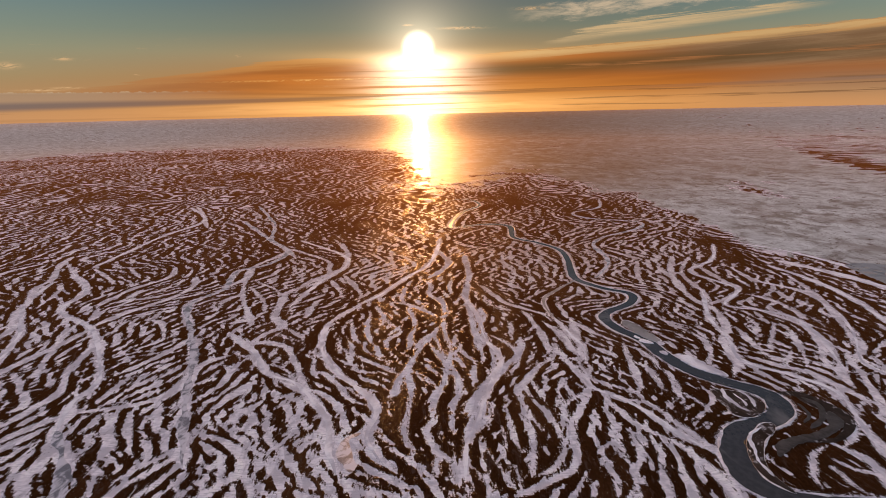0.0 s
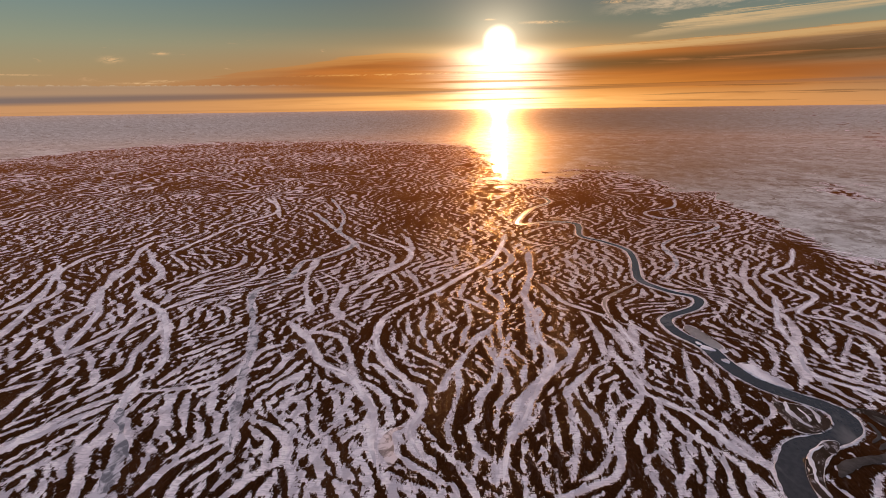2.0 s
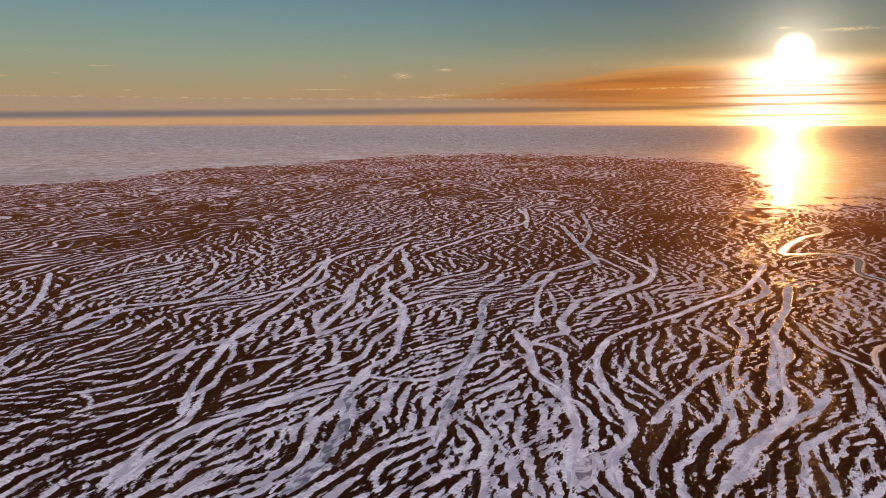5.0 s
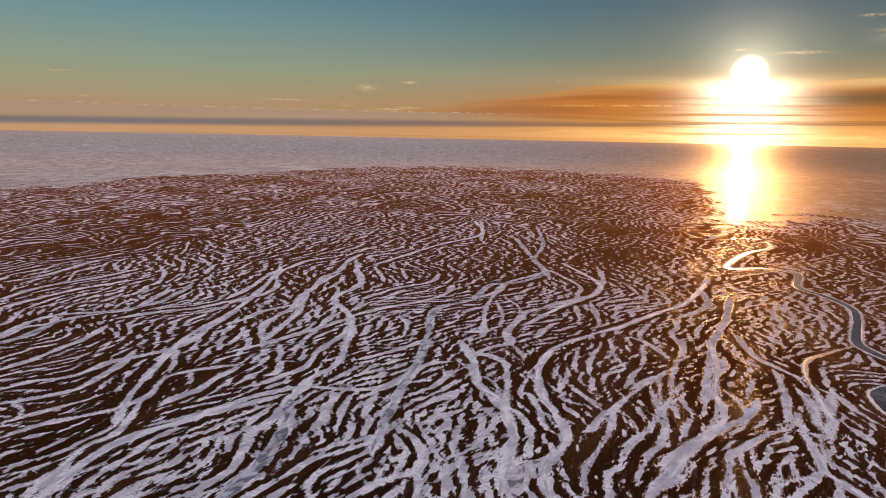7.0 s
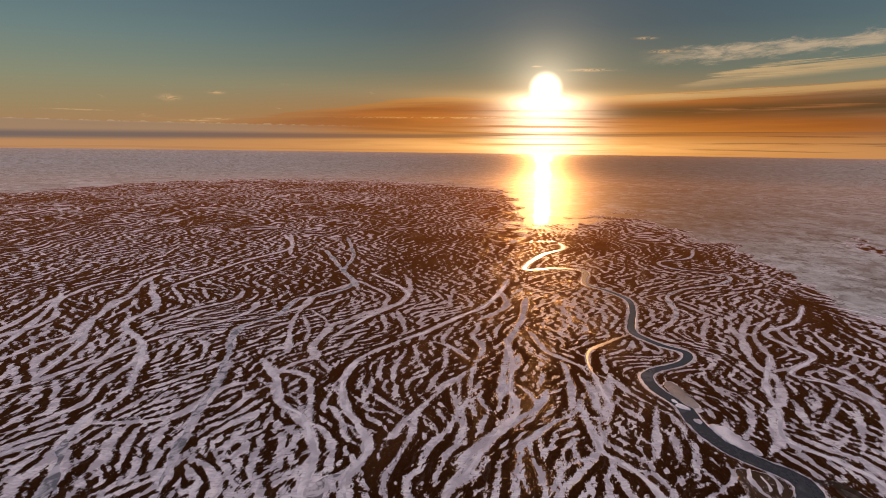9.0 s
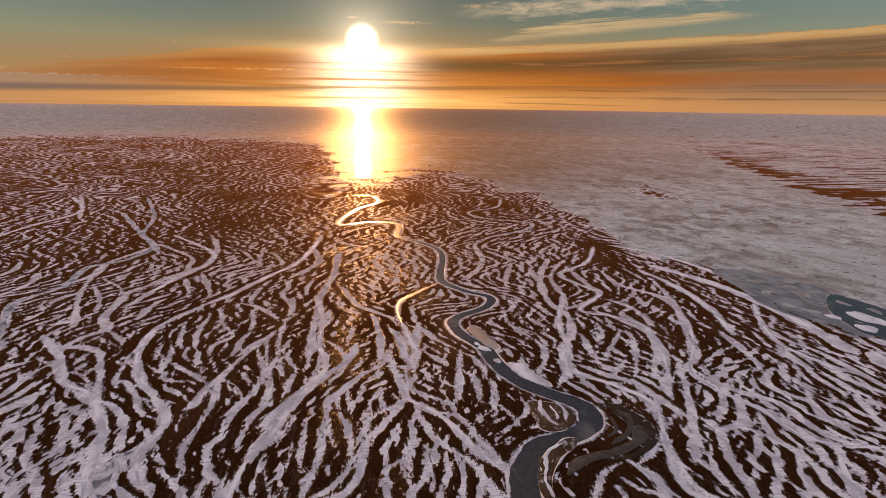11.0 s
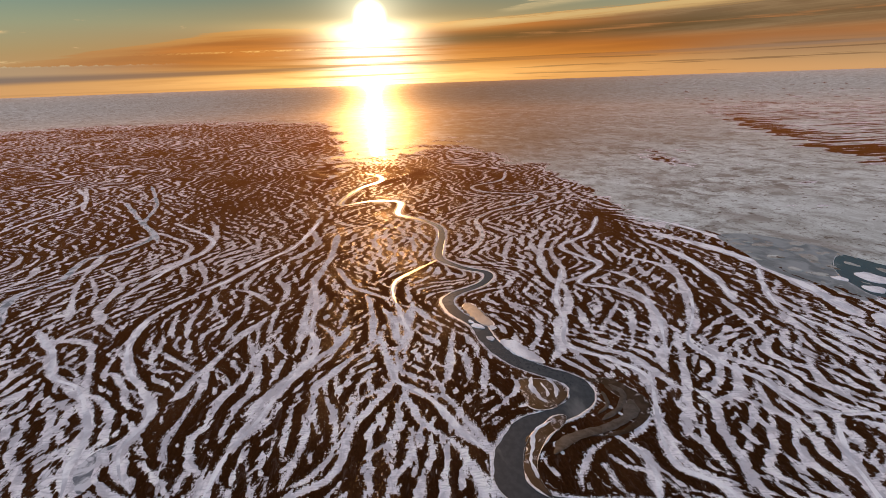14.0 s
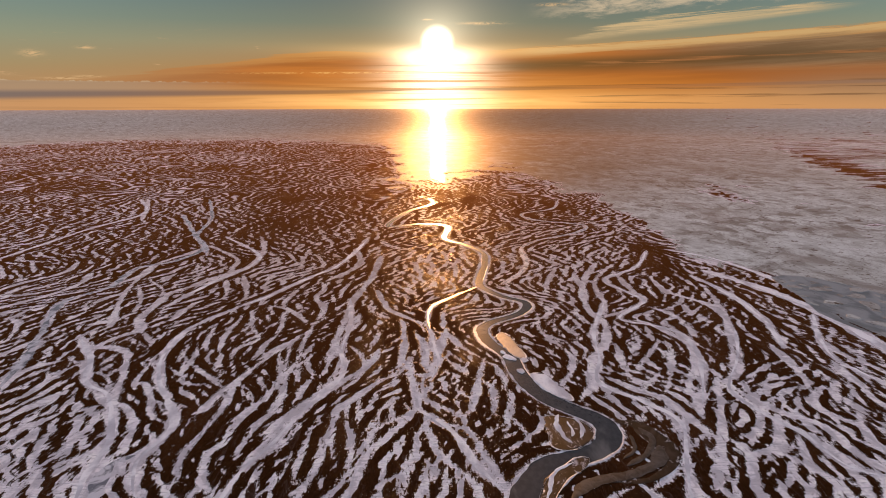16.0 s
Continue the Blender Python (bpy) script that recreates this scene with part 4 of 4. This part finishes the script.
def labyrinth(seed, wave, stretch, gap, run_a, run_b, rounds):
    """Threads of even width that fork and join, combed along the run of the long channels."""
    ky, kx = np.fft.fftfreq(NY, CELL)[:, None], np.fft.rfftfreq(NX, CELL)[None, :]
    a, b = blur(run_a, 11.0) + .006, blur(run_b, 11.0)
    rng = np.random.default_rng(seed)
    sway = blur(rng.standard_normal((NY, NX)), 15.0)
    lean = .5 * np.arctan2(b, a) + .34 * sway / sway.std()
    tilts = np.radians(np.arange(-75, 76, 25))
    kernels, weights = [], []
    for tilt in tilts:
        c, s = math.cos(tilt), math.sin(tilt)
        across, along = np.abs(kx * c - ky * s), kx * s + ky * c
        kernels.append(np.exp(-((across * wave - 1) / .78) ** 2 - (along * wave * stretch) ** 2))
        off = (lean - tilt + np.pi / 2) % np.pi - np.pi / 2
        weights.append(np.clip(1 - np.abs(off) / radians(25), 0, 1).astype(np.float32))
    hold = (-2.2 * np.exp(-np.clip(gap + .3, 0, None) ** 2 / .5) + 1.0 * np.exp(-((gap - wave * .30) / (wave * .16)) ** 2)).astype(np.float32)
    state = rng.standard_normal((NY, NX))
    for k in range(rounds):
        spec = np.fft.rfft2(state)
        flow = sum(w * np.fft.irfft2(spec * m, s=(NY, NX)) for m, w in zip(kernels, weights))
        flow /= flow.std() + 1e-9
        state = np.tanh(1.6 * flow + hold)
    return flow


def shores(k, w, count):
    """Half widths along one channel, thin at its ends."""
    at = np.arange(count)
    return w * .40 * np.clip(np.minimum(at, at[::-1]) * .35 + .15, 0, 1) * (1 + .18 * np.sin(at * .5 + k) + .12 * np.sin(at * 1.3 + 2 * k))


river_half = np.interp(river_line[:, 1], [130, 180, 220, 400, 800], [4.6, 4.6, 3.4, 2.9, 2.2])
gap, run_a, run_b = stamp([(line, shores(k, w, len(line))) for k, (kind, w, line) in enumerate(channel_lines) if kind != "oxbow"])
river_gap, more_a, more_b = stamp([(river_line, river_half)])
all_gap, run_a, run_b = np.minimum(gap, river_gap), run_a + more_a, run_b + more_b
wide_plan = Plan(labyrinth(9, 12.0, .95, all_gap, run_a, run_b, 2), 0.0)
broad_plan = Plan(labyrinth(5, 5.9, 1.4, all_gap, run_a, run_b, 2), 0.0)
fine_plan = Plan(labyrinth(6, 3.1, 1.6, all_gap, run_a, run_b, 1), 0.0)
gap, river_gap = Plan(gap, 30.0), Plan(river_gap, 30.0)


def ridge(x, y):
    """The relief of the mud against the snow level: ridges above 0, filled channels below."""
    dist = np.hypot(x - HUB[0], y - HUB[1])
    away = np.clip((dist - 330) / 500, 0, 1)
    mx = x + (5.0 + 4.0 * away) * bends(x, y) + (1.2 + 1.4 * away) * bends_small(x * .8, y)
    near = np.minimum(np.minimum(x - PLAN_X[0], PLAN_X[1] - x), np.minimum(y - PLAN_Y[0], PLAN_Y[1] - y))
    near = np.clip(near / 70, 0, 1)
    far = np.clip((dist - 600) / 500, 0, 1)
    mid = np.clip((dist - 220) / 350, 0, 1)
    drawn = (.30 + .35 * mid) * wide_plan(x, y) + .72 * broad_plan(x, y) + (.46 - .1 * mid) * fine_plan(x, y) + .20 * shreds(x, y) + .10 * mottle(x, y)
    dreamt = (.85 - .45 * far) * wide_threads(mx, y) + .40 * thin_threads(mx, y) + .12 * mottle(x * .5, y * .5) + .75 * far * far_threads(mx + 6 * bends(x + 400, y), y)
    f = (near * drawn + (1 - near) * dreamt) / np.sqrt(near ** 2 + (1 - near) ** 2)
    # mud gains on the snow with distance, standing in for the dimming haze
    f = f + 0.14 * broad(x, y) + (.28 - .16 * mid) * blotch(x * .8, y * .35) + 0.28 + .28 * mid + .12 * far
    # the eastern margin lies deeper under snow
    f = f - .50 * np.clip((x - 150) / 70, 0, 1) * np.clip((520 - y) / 120, 0, 1)
    inside = marsh(x, y) + 0.30 * blotch(x, y) + 0.12 * lean(x, y)
    f = f - 2.6 * (1 - np.clip(inside * 1.2 + 0.6, 0, 1))
    # bare spots on the eastern ice and the dark shore behind it
    f = np.where(inside < -0.5, np.minimum(f, -0.8) , f)
    spot = blotch(x * .45, y * 1.6) + 0.6 * blotch(x * 1.4 + 300, y * .9) + 0.7 * blotch(x * 1.1, y * 4.5)
    coast = np.interp(y, [300, 574, 866, 1188, 3119], [470, 560, 640, 722, 1400]) + 14 * blotch(x * .5, y) + 7 * blotch(x * 2, y * 2)
    off = x - coast
    shore = 1.9 * np.exp(-(off / 60) ** 2) * np.clip((2000 - y) / 900, 0, 1) + .80 + .4 * broad(x, y) - 1.2 * np.clip((y - 1500) / 1500, 0, 1) - .00045 * np.clip(off, 0, None) - 4.0 * np.clip(-off / 25, 0, 1)
    f = np.where((x > 330) & (inside < 0), np.maximum(f, np.maximum(.9 * strand(x, y) + .35 * spot - 1.15 + shore, .7 * spot - 2.9)), f)
    for cx, cy, rx, ry in ((388, 800, 15, 48), (386, 742, 11, 20), (410, 875, 8, 22), (634, 722, 26, 42), (612, 668, 18, 22)):
        f = np.maximum(f, 2.0 * np.exp(-(((x - cx) / rx) ** 2 + ((y - cy) / ry) ** 2)) * (0.50 + 0.55 * blotch(x * 5.1, y * 2.6)) - 0.75)
    for cx, cy, rx, ry in BARE:
        f = f + 1.9 * np.exp(-(((x - cx) / rx) ** 2 + ((y - cy) / ry) ** 2)) * (.85 + .5 * lean(x, y))
    shore = gap(x, y) + .35 * bends_small(x, y)
    f = np.minimum(f + 0.5 * np.exp(-((shore - 1.3) / 1.0) ** 2), shore * 0.8 + 0.16 * shreds(x, y))
    f = np.minimum(f, river_gap(x, y) * 0.6 - 0.4)
    return f.astype(np.float32)


def sheet(name, azimuths, radii, height):
    """One polar sheet round the hub."""
    a, r = np.meshgrid(np.radians(azimuths), radii)
    x, y = (HUB[0] + r * np.sin(a)).ravel(), (HUB[1] + r * np.cos(a)).ravel()
    z, extra = height(x, y)
    na, nr = len(azimuths), len(radii)
    i = np.arange(na)[None, :] + na * np.arange(nr - 1)[:, None]
    j = (np.arange(na)[None, :] + 1) % na + na * np.arange(nr - 1)[:, None]
    quads = np.stack([i, j, j + na, i + na], -1).reshape(-1, 4)
    return np.stack([x, y, z], -1), quads, extra


def mesh_of(name, co, quads, mat, smooth=True, ridge_values=None):
    me = bpy.data.meshes.new(name)
    me.vertices.add(len(co))
    me.vertices.foreach_set("co", co.astype(np.float32).ravel())
    me.loops.add(quads.size)
    me.loops.foreach_set("vertex_index", quads.astype(np.int32).ravel())
    me.polygons.add(len(quads))
    me.polygons.foreach_set("loop_start", np.arange(0, quads.size, quads.shape[1], dtype=np.int32))
    if smooth:
        me.polygons.foreach_set("use_smooth", np.ones(len(quads), bool))
    if ridge_values is not None:
        at = me.attributes.new("ridge", "FLOAT", "POINT")
        at.data.foreach_set("value", ridge_values.astype(np.float32))
    me.update(calc_edges=True)
    me.materials.append(mat)
    return me


FINE_AZ = np.concatenate([np.arange(-68, 55, 0.10), np.arange(55, 292, 2.0)])


def fine_radii():
    r, out = 0.05, []
    while r < 4950:
        out.append(r)
        if r < 95:
            r += 2.0
        elif r < 2400:
            r += min(max(r * r / 117000 * 1.25, 0.5), 4.5)
        else:
            r *= 1.008
    return np.array(out + [4950.0])


def mud_height(x, y):
    f = ridge(x, y)
    g = f + 0.45
    sunk = .6 * np.clip((np.hypot(x - HUB[0], y - HUB[1]) - 2300) / 100, 0, 1)
    return np.where(g > 0, 0.09 * np.tanh(g * .8), 0.14 * np.tanh(g * .9) - sunk) + rise(x, y), f


co, quads, f = sheet("ground", FINE_AZ, fine_radii(), mud_height)
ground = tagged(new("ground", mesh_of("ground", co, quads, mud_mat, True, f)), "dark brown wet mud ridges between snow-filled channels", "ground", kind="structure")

SNOW_AZ = np.concatenate([np.arange(-76, 60, 0.5), np.arange(60, 284, 4.0)])
co, quads, _ = sheet("snow", SNOW_AZ, np.concatenate([[.05], np.geomspace(4.0, 600.0, 80, endpoint=False), np.geomspace(600.0, 4950.0, 340)]), lambda x, y: (rise(x, y), None))
mid = co[quads].mean(1)
inside = marsh(mid[:, 0], mid[:, 1]) + 0.22 * blotch(mid[:, 0], mid[:, 1]) + 0.12 * lean(mid[:, 0], mid[:, 1]) > 0.0
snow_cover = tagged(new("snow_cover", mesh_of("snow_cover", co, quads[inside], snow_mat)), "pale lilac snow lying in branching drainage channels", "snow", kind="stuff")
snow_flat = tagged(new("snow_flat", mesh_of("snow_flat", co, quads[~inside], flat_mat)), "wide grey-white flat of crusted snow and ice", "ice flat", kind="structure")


def ribbon(name, line, widths, mat, z, crown=0.0, seed=0, ragged=0.12, cross=5, side=0.0):
    """A strip along a line, as wide as widths say, with an uneven edge."""
    t = np.gradient(line, axis=0)
    t /= np.linalg.norm(t, axis=1)[:, None] + 1e-9
    nrm = np.stack([-t[:, 1], t[:, 0]], -1)
    s = np.arange(len(line)) * 0.37 + seed * 17.3
    wl = widths * (1 + ragged * (np.sin(s * 1.7) + np.sin(s * 0.63 + 1) + .7 * np.sin(s * 4.1)))
    wr = widths * (1 + ragged * (np.sin(s * 1.3 + 2) + np.sin(s * 0.71) + .7 * np.sin(s * 3.7)))
    rows = []
    for k in range(cross):
        u = k / (cross - 1) * 2 - 1
        off = np.where(u < 0, u * wl, u * wr) * .5 + side
        p = line + nrm * off[:, None]
        rows.append(np.column_stack([p, z + crown * (1 - u * u) + rise(p[:, 0], p[:, 1])]))
    co = np.stack(rows, 1).reshape(-1, 3)
    i = np.arange(len(line) - 1)[:, None] * cross + np.arange(cross - 1)[None, :]
    quads = np.stack([i, i + cross, i + 1 + cross, i + 1], -1).reshape(-1, 4)
    return mesh_of(name, co, quads, mat)


def tapered(w, count):
    u = np.linspace(0, 1, count)
    return w * np.clip(np.minimum(u, 1 - u) * 8, 0.02, 1.0) ** .5


river_widths = np.interp(np.linspace(0, 1, len(river_line)), np.linspace(0, 1, len(RIVER_W)), RIVER_W)
river = tagged(new("river", ribbon("river", river_line, river_widths, water_mat, 0.06, 0.0, 1, 0.06)), "dark still river winding through the snowy mudflats", "water", kind="structure")
LABELS = {"branch": ("side_channel", "narrow icy side channel leaving the dark river", thin_mat),
          "oxbow": ("oxbow", "old river bend filled with dark silt and thin ice", silt_mat),
          "drift": ("frozen_channel", "winding channel filled with smooth pale snow", drift_mat),
          "ice": ("frozen_channel", "winding channel of bare grey ice with snow drifts", ice_mat)}
for k, (kind, w, line) in enumerate(c for c in channel_lines if c[0] != "carve"):
    name, label, mat = LABELS[kind]
    w = w * (.62 if kind == "drift" else .95)
    swell = .82 + .30 * np.sin(np.arange(len(line)) * .21 + k) + .14 * np.sin(np.arange(len(line)) * .53 + 2 * k)
    tagged(new(name, ribbon(name, line, tapered(w, len(line)) * swell, mat, 0.10 if kind == "oxbow" else 0.03, 0.02, k + 2, 0.36 if kind == "ice" else .22)), label, "channel", "frozen channels of the marsh")


def part(name, me, parent, label=""):
    """Hangs a mesh as a part under its thing."""
    ob = new(name, me)
    ob.parent = parent
    return tagged(ob, label)


def closed(points, spacing=1.2):
    """A smooth closed outline through control points."""
    p = np.array(points, float)
    p = np.vstack([p[-1], p, p[:2]])
    out = []
    for i in range(1, len(p) - 2):
        k = max(3, int(np.linalg.norm(p[i + 1] - p[i]) / spacing))
        t = np.linspace(0, 1, k, endpoint=False)[:, None]
        a, b, c, d = p[i - 1], p[i], p[i + 1], p[i + 2]
        out.append(0.5 * (2 * b + (c - a) * t + (2 * a - 5 * b + 4 * c - d) * t ** 2 + (3 * b - a - 3 * c + d) * t ** 3))
    return np.vstack(out)


def slab(name, outline, mat, low, high, inset, seed, ragged=0.15):
    """A low plate of ice, snow or silt with sloping, uneven edges."""
    rng = np.random.default_rng(seed)
    mid = outline.mean(0)
    k = np.arange(len(outline)) / len(outline) * 2 * np.pi
    push = sum(rng.normal() * np.sin(k * m + rng.uniform(0, 6)) / m ** .5 for m in (5, 8, 13, 21)) * ragged
    way = outline - mid
    way /= np.linalg.norm(way, axis=1)[:, None] + 1e-6
    edge = outline + way * push[:, None]
    bm = bmesh.new()
    rings = []
    for off, z in ((0.0, low), (inset * .25, high * .8), (inset, high)):
        ring = edge - way * off
        rings.append([bm.verts.new((x, y, z)) for x, y in ring])
    for r0, r1 in zip(rings[:-1], rings[1:]):
        for i in range(len(r0)):
            j = (i + 1) % len(r0)
            bm.faces.new((r0[i], r0[j], r1[j], r1[i]))
    bm.faces.new(rings[-1])
    bmesh.ops.triangulate(bm, faces=[f for f in bm.faces if len(f.verts) > 4])
    bmesh.ops.recalc_face_normals(bm, faces=bm.faces)
    if bm.faces[0].normal.z < 0:
        bmesh.ops.reverse_faces(bm, faces=bm.faces)
    me = bpy.data.meshes.new(name)
    bm.to_mesh(me)
    bm.free()
    me.materials.append(mat)
    return me


# ---- ice along the river ----
t = np.gradient(river_line, axis=0)
t /= np.linalg.norm(t, axis=1)[:, None]
river_normal = np.stack([-t[:, 1], t[:, 0]], -1)
steps = np.arange(len(river_line))
for side, phase in ((1, 0.0), (-1, 2.1)):
    line = river_line + river_normal * (side * (river_widths * .5 + .25))[:, None]
    width = 0.10 + 1.0 * np.clip(np.sin(steps * .11 + phase) + .6 * np.sin(steps * .043 + phase * 2), 0, 1.4)
    width = width * np.interp(river_line[:, 1], [300, 480], [1.0, .35])
    part("ice_edge", ribbon("ice_edge", line, width, rim_mat, 0.09, 0.05, 5 + side, 0.25), river, "bright ragged shore ice")

# ---- bars and islands of the river ----
BARS = [
    ("silt_bar", "grey silt bar rimmed with shore ice in the river bend", silt_mat, [(102, 178.5), (98, 178.5), (92, 172), (88, 167), (84.5, 158), (83, 149), (84, 142), (87.5, 137), (86.5, 145), (87, 152), (90, 160), (95, 168), (100, 173)]),
    ("river_island", "brown silt island ringed by snow in the river", silt_mat, [(94, 207), (100, 206), (105, 202), (107, 195), (104, 188), (100, 184), (95, 183.5), (92, 187), (92.5, 195), (92, 201)]),
    ("silt_bar", "low bar of thin grey ice and silt beside the river", thin_mat, [(84, 289), (86, 274), (90, 262), (94, 262), (92, 279), (88, 293)]),
    ("snow_bar", "low snow-covered bar beside the narrow river", drift_mat, [(93, 243), (97, 228), (104, 219), (105, 224), (99, 243)]),
]
for k, (name, label, mat, pts) in enumerate(BARS):
    outline = closed(pts)
    bar = tagged(new(name, slab(name, outline, mat, 0.0, 0.16, 0.9, k + 40, 1.1)), label, "river bar")
    loop = np.vstack([outline, outline[:2]])
    at = np.arange(len(loop))
    rim_width = .06 + .62 * np.clip(np.sin(at * .23 + k) + .5 * np.sin(at * .61 + 2 * k), 0, 1)
    part("ice_rim", ribbon("ice_rim", loop, rim_width, rim_mat, 0.15, 0.05, k + 50, 0.3), bar, "white rim of shore ice")

    if name == "river_island":
        for w, pts in ((1.7, [(98, 208), (96, 200), (97, 192), (99, 188)]), (1.2, [(103, 206), (104, 199), (102, 191)]), (.9, [(100, 203), (100.5, 196), (99.5, 192)])):
            strip = spline(pts, 1.0)
            part("snow_strip", ribbon("snow_strip", strip, tapered(w, len(strip)), drift_mat, .17, .05, 71, .25), bar, "curved strip of drifted snow")
    elif mat is silt_mat:
        strip = spline([(97, 176), (91, 171), (88, 163), (86, 154), (86, 146)], 1.0)
        part("snow_strip", ribbon("snow_strip", strip, tapered(1.1, len(strip)), drift_mat, .17, .05, 72, .35), bar, "curved strip of drifted snow")

for w, pts in ((4.2, [(125, 186), (122, 177), (117, 172), (108, 168), (100, 165), (93, 157)]), (2.2, [(122, 198), (124, 190), (119, 180), (112, 174)]), (1.4, [(118, 193), (117, 184), (112, 178)])):
    strip = spline(pts, 1.0)
    tagged(new("silt_streak", ribbon("silt_streak", strip, tapered(w, len(strip)), film_mat, .15, .03, int(w * 10), .12)), "smooth grey streak of thin ice over dark silt", "thin ice", "streaks of the old river bend")

# ---- lagoon with floes at the edge of the ice flat ----
LAGOON = [(300, 337), (306, 321), (308, 302), (300, 284), (290, 267), (290, 255), (292, 240), (292, 190), (262, 165), (245, 190), (245, 202), (246, 217), (247, 227), (255, 232), (266, 245), (272, 260), (268, 270), (270, 285), (276, 305), (288, 325)]
lagoon_line = closed(LAGOON, 1.5)
lagoon = tagged(new("lagoon_water", slab("lagoon_water", lagoon_line, water_mat, -0.05, 0.07, 0.4, 60, 2.2)), "dark open water between ice floes", "water", kind="structure")
loop = np.vstack([lagoon_line, lagoon_line[:2]])
part("ice_edge", ribbon("ice_edge", loop, np.full(len(loop), .22), rim_mat, 0.09, 0.03, 61, 0.6), lagoon, "bright ragged shore ice")
THIN = [(259, 396), (276, 398), (292, 380), (303, 340), (290, 322), (279, 305), (272, 285), (270, 268), (260, 262), (257, 283), (250, 301), (247, 320), (252, 344), (254, 372)]
thin_line = closed(THIN, 2.0)
tagged(new("thin_ice", slab("thin_ice", thin_line, thin_mat, -0.05, 0.06, 0.6, 62, 1.5)), "smooth grey sheet of thin new ice", "ice", kind="structure")


def floe_outline(x, y, a, b, turn, rng):
    k = np.linspace(0, 2 * np.pi, 22, endpoint=False)
    r = 1 + .16 * np.sin(2 * k + rng.uniform(0, 6)) + .10 * np.sin(3 * k + rng.uniform(0, 6)) + .06 * np.sin(5 * k + rng.uniform(0, 6))
    c, d = math.cos(turn), math.sin(turn)
    u, v = a * r * np.cos(k), b * r * np.sin(k)
    return np.column_stack([x + c * u - d * v, y + d * u + c * v])


def in_line(line, x, y):
    px, py = line[:, 0], line[:, 1]
    qx, qy = np.roll(px, -1), np.roll(py, -1)
    return bool((((py > y) != (qy > y)) & (x < (qx - px) * (y - py) / (qy - py + 1e-9) + px)).sum() % 2)


rng = np.random.default_rng(77)
FLOES = [(287, 291, 5.4, 14.0, 0), (280, 314, 2.4, 4.4, 0), (275, 276, 4.0, 7.0, -.3), (271, 295, 2.6, 5.2, .1), (251, 236, 4.2, 11.0, -.3), (268, 254, 3.0, 10.0, .1), (266, 304, 3.6, 5.4, .2), (281, 335, 4.2, 7.4, 0),
         (260, 315, 2.8, 4.8, .2), (264, 340, 3.8, 5.2, 0), (272, 367, 4.8, 6.0, .3), (284, 352, 4.4, 5.4, 0), (292, 365, 4.0, 5.4, .2), (260, 372, 3.2, 4.4, .1), (254, 214, 3.0, 8.0, -.2), (274, 243, 1.8, 5.0, .3),
         (283, 250, 3.6, 4.0, .2), (278, 325, 2.0, 3.4, 0), (293, 318, 2.2, 5.0, 0), (300, 303, 2.0, 6.0, 0)]
spots = list(FLOES)
river_floes = [(87, 262, 2.2, 3.6, .3), (93, 259, 1.7, 2.4, -.3), (85, 268, 1.2, 2.0, .2), (90, 247, 1.3, 3.0, .2)]
while len(spots) < 74:
    y = rng.uniform(195, 395)
    x = rng.uniform(246, 305)
    if (in_line(lagoon_line, x, y) or in_line(thin_line, x, y)) and all(math.hypot(x - q[0], (y - q[1]) * .5) > 1.3 + q[2] for q in spots):
        grow = 1.6 if y > 330 else .8
        spots.append((x, y, rng.uniform(.6, 1.3) * grow, rng.uniform(1.2, 3.0) * grow, rng.uniform(-.4, .4)))
for k, (x, y, a, b, turn) in enumerate(river_floes):
    tagged(new("ice_floe", slab("ice_floe", floe_outline(x, y, a, b, turn, rng), drift_mat, 0.0, 0.2, 0.35, k + 300, 0.08)), "snowy ice floe stranded in the narrow river", "ice floe", "floes of the river")
for k, (x, y, a, b, turn) in enumerate(spots):
    label = "large pale ice floe in dark open water" if a > 2.4 else "small thin ice floe in dark open water"
    tagged(new("ice_floe", slab("ice_floe", floe_outline(x, y, a, b, turn, rng), drift_mat if a > 2.4 and y < 300 else flat_mat, 0.0, 0.17, 0.35, k + 100, 0.08)), label, "ice floe", "floes of the lagoon")
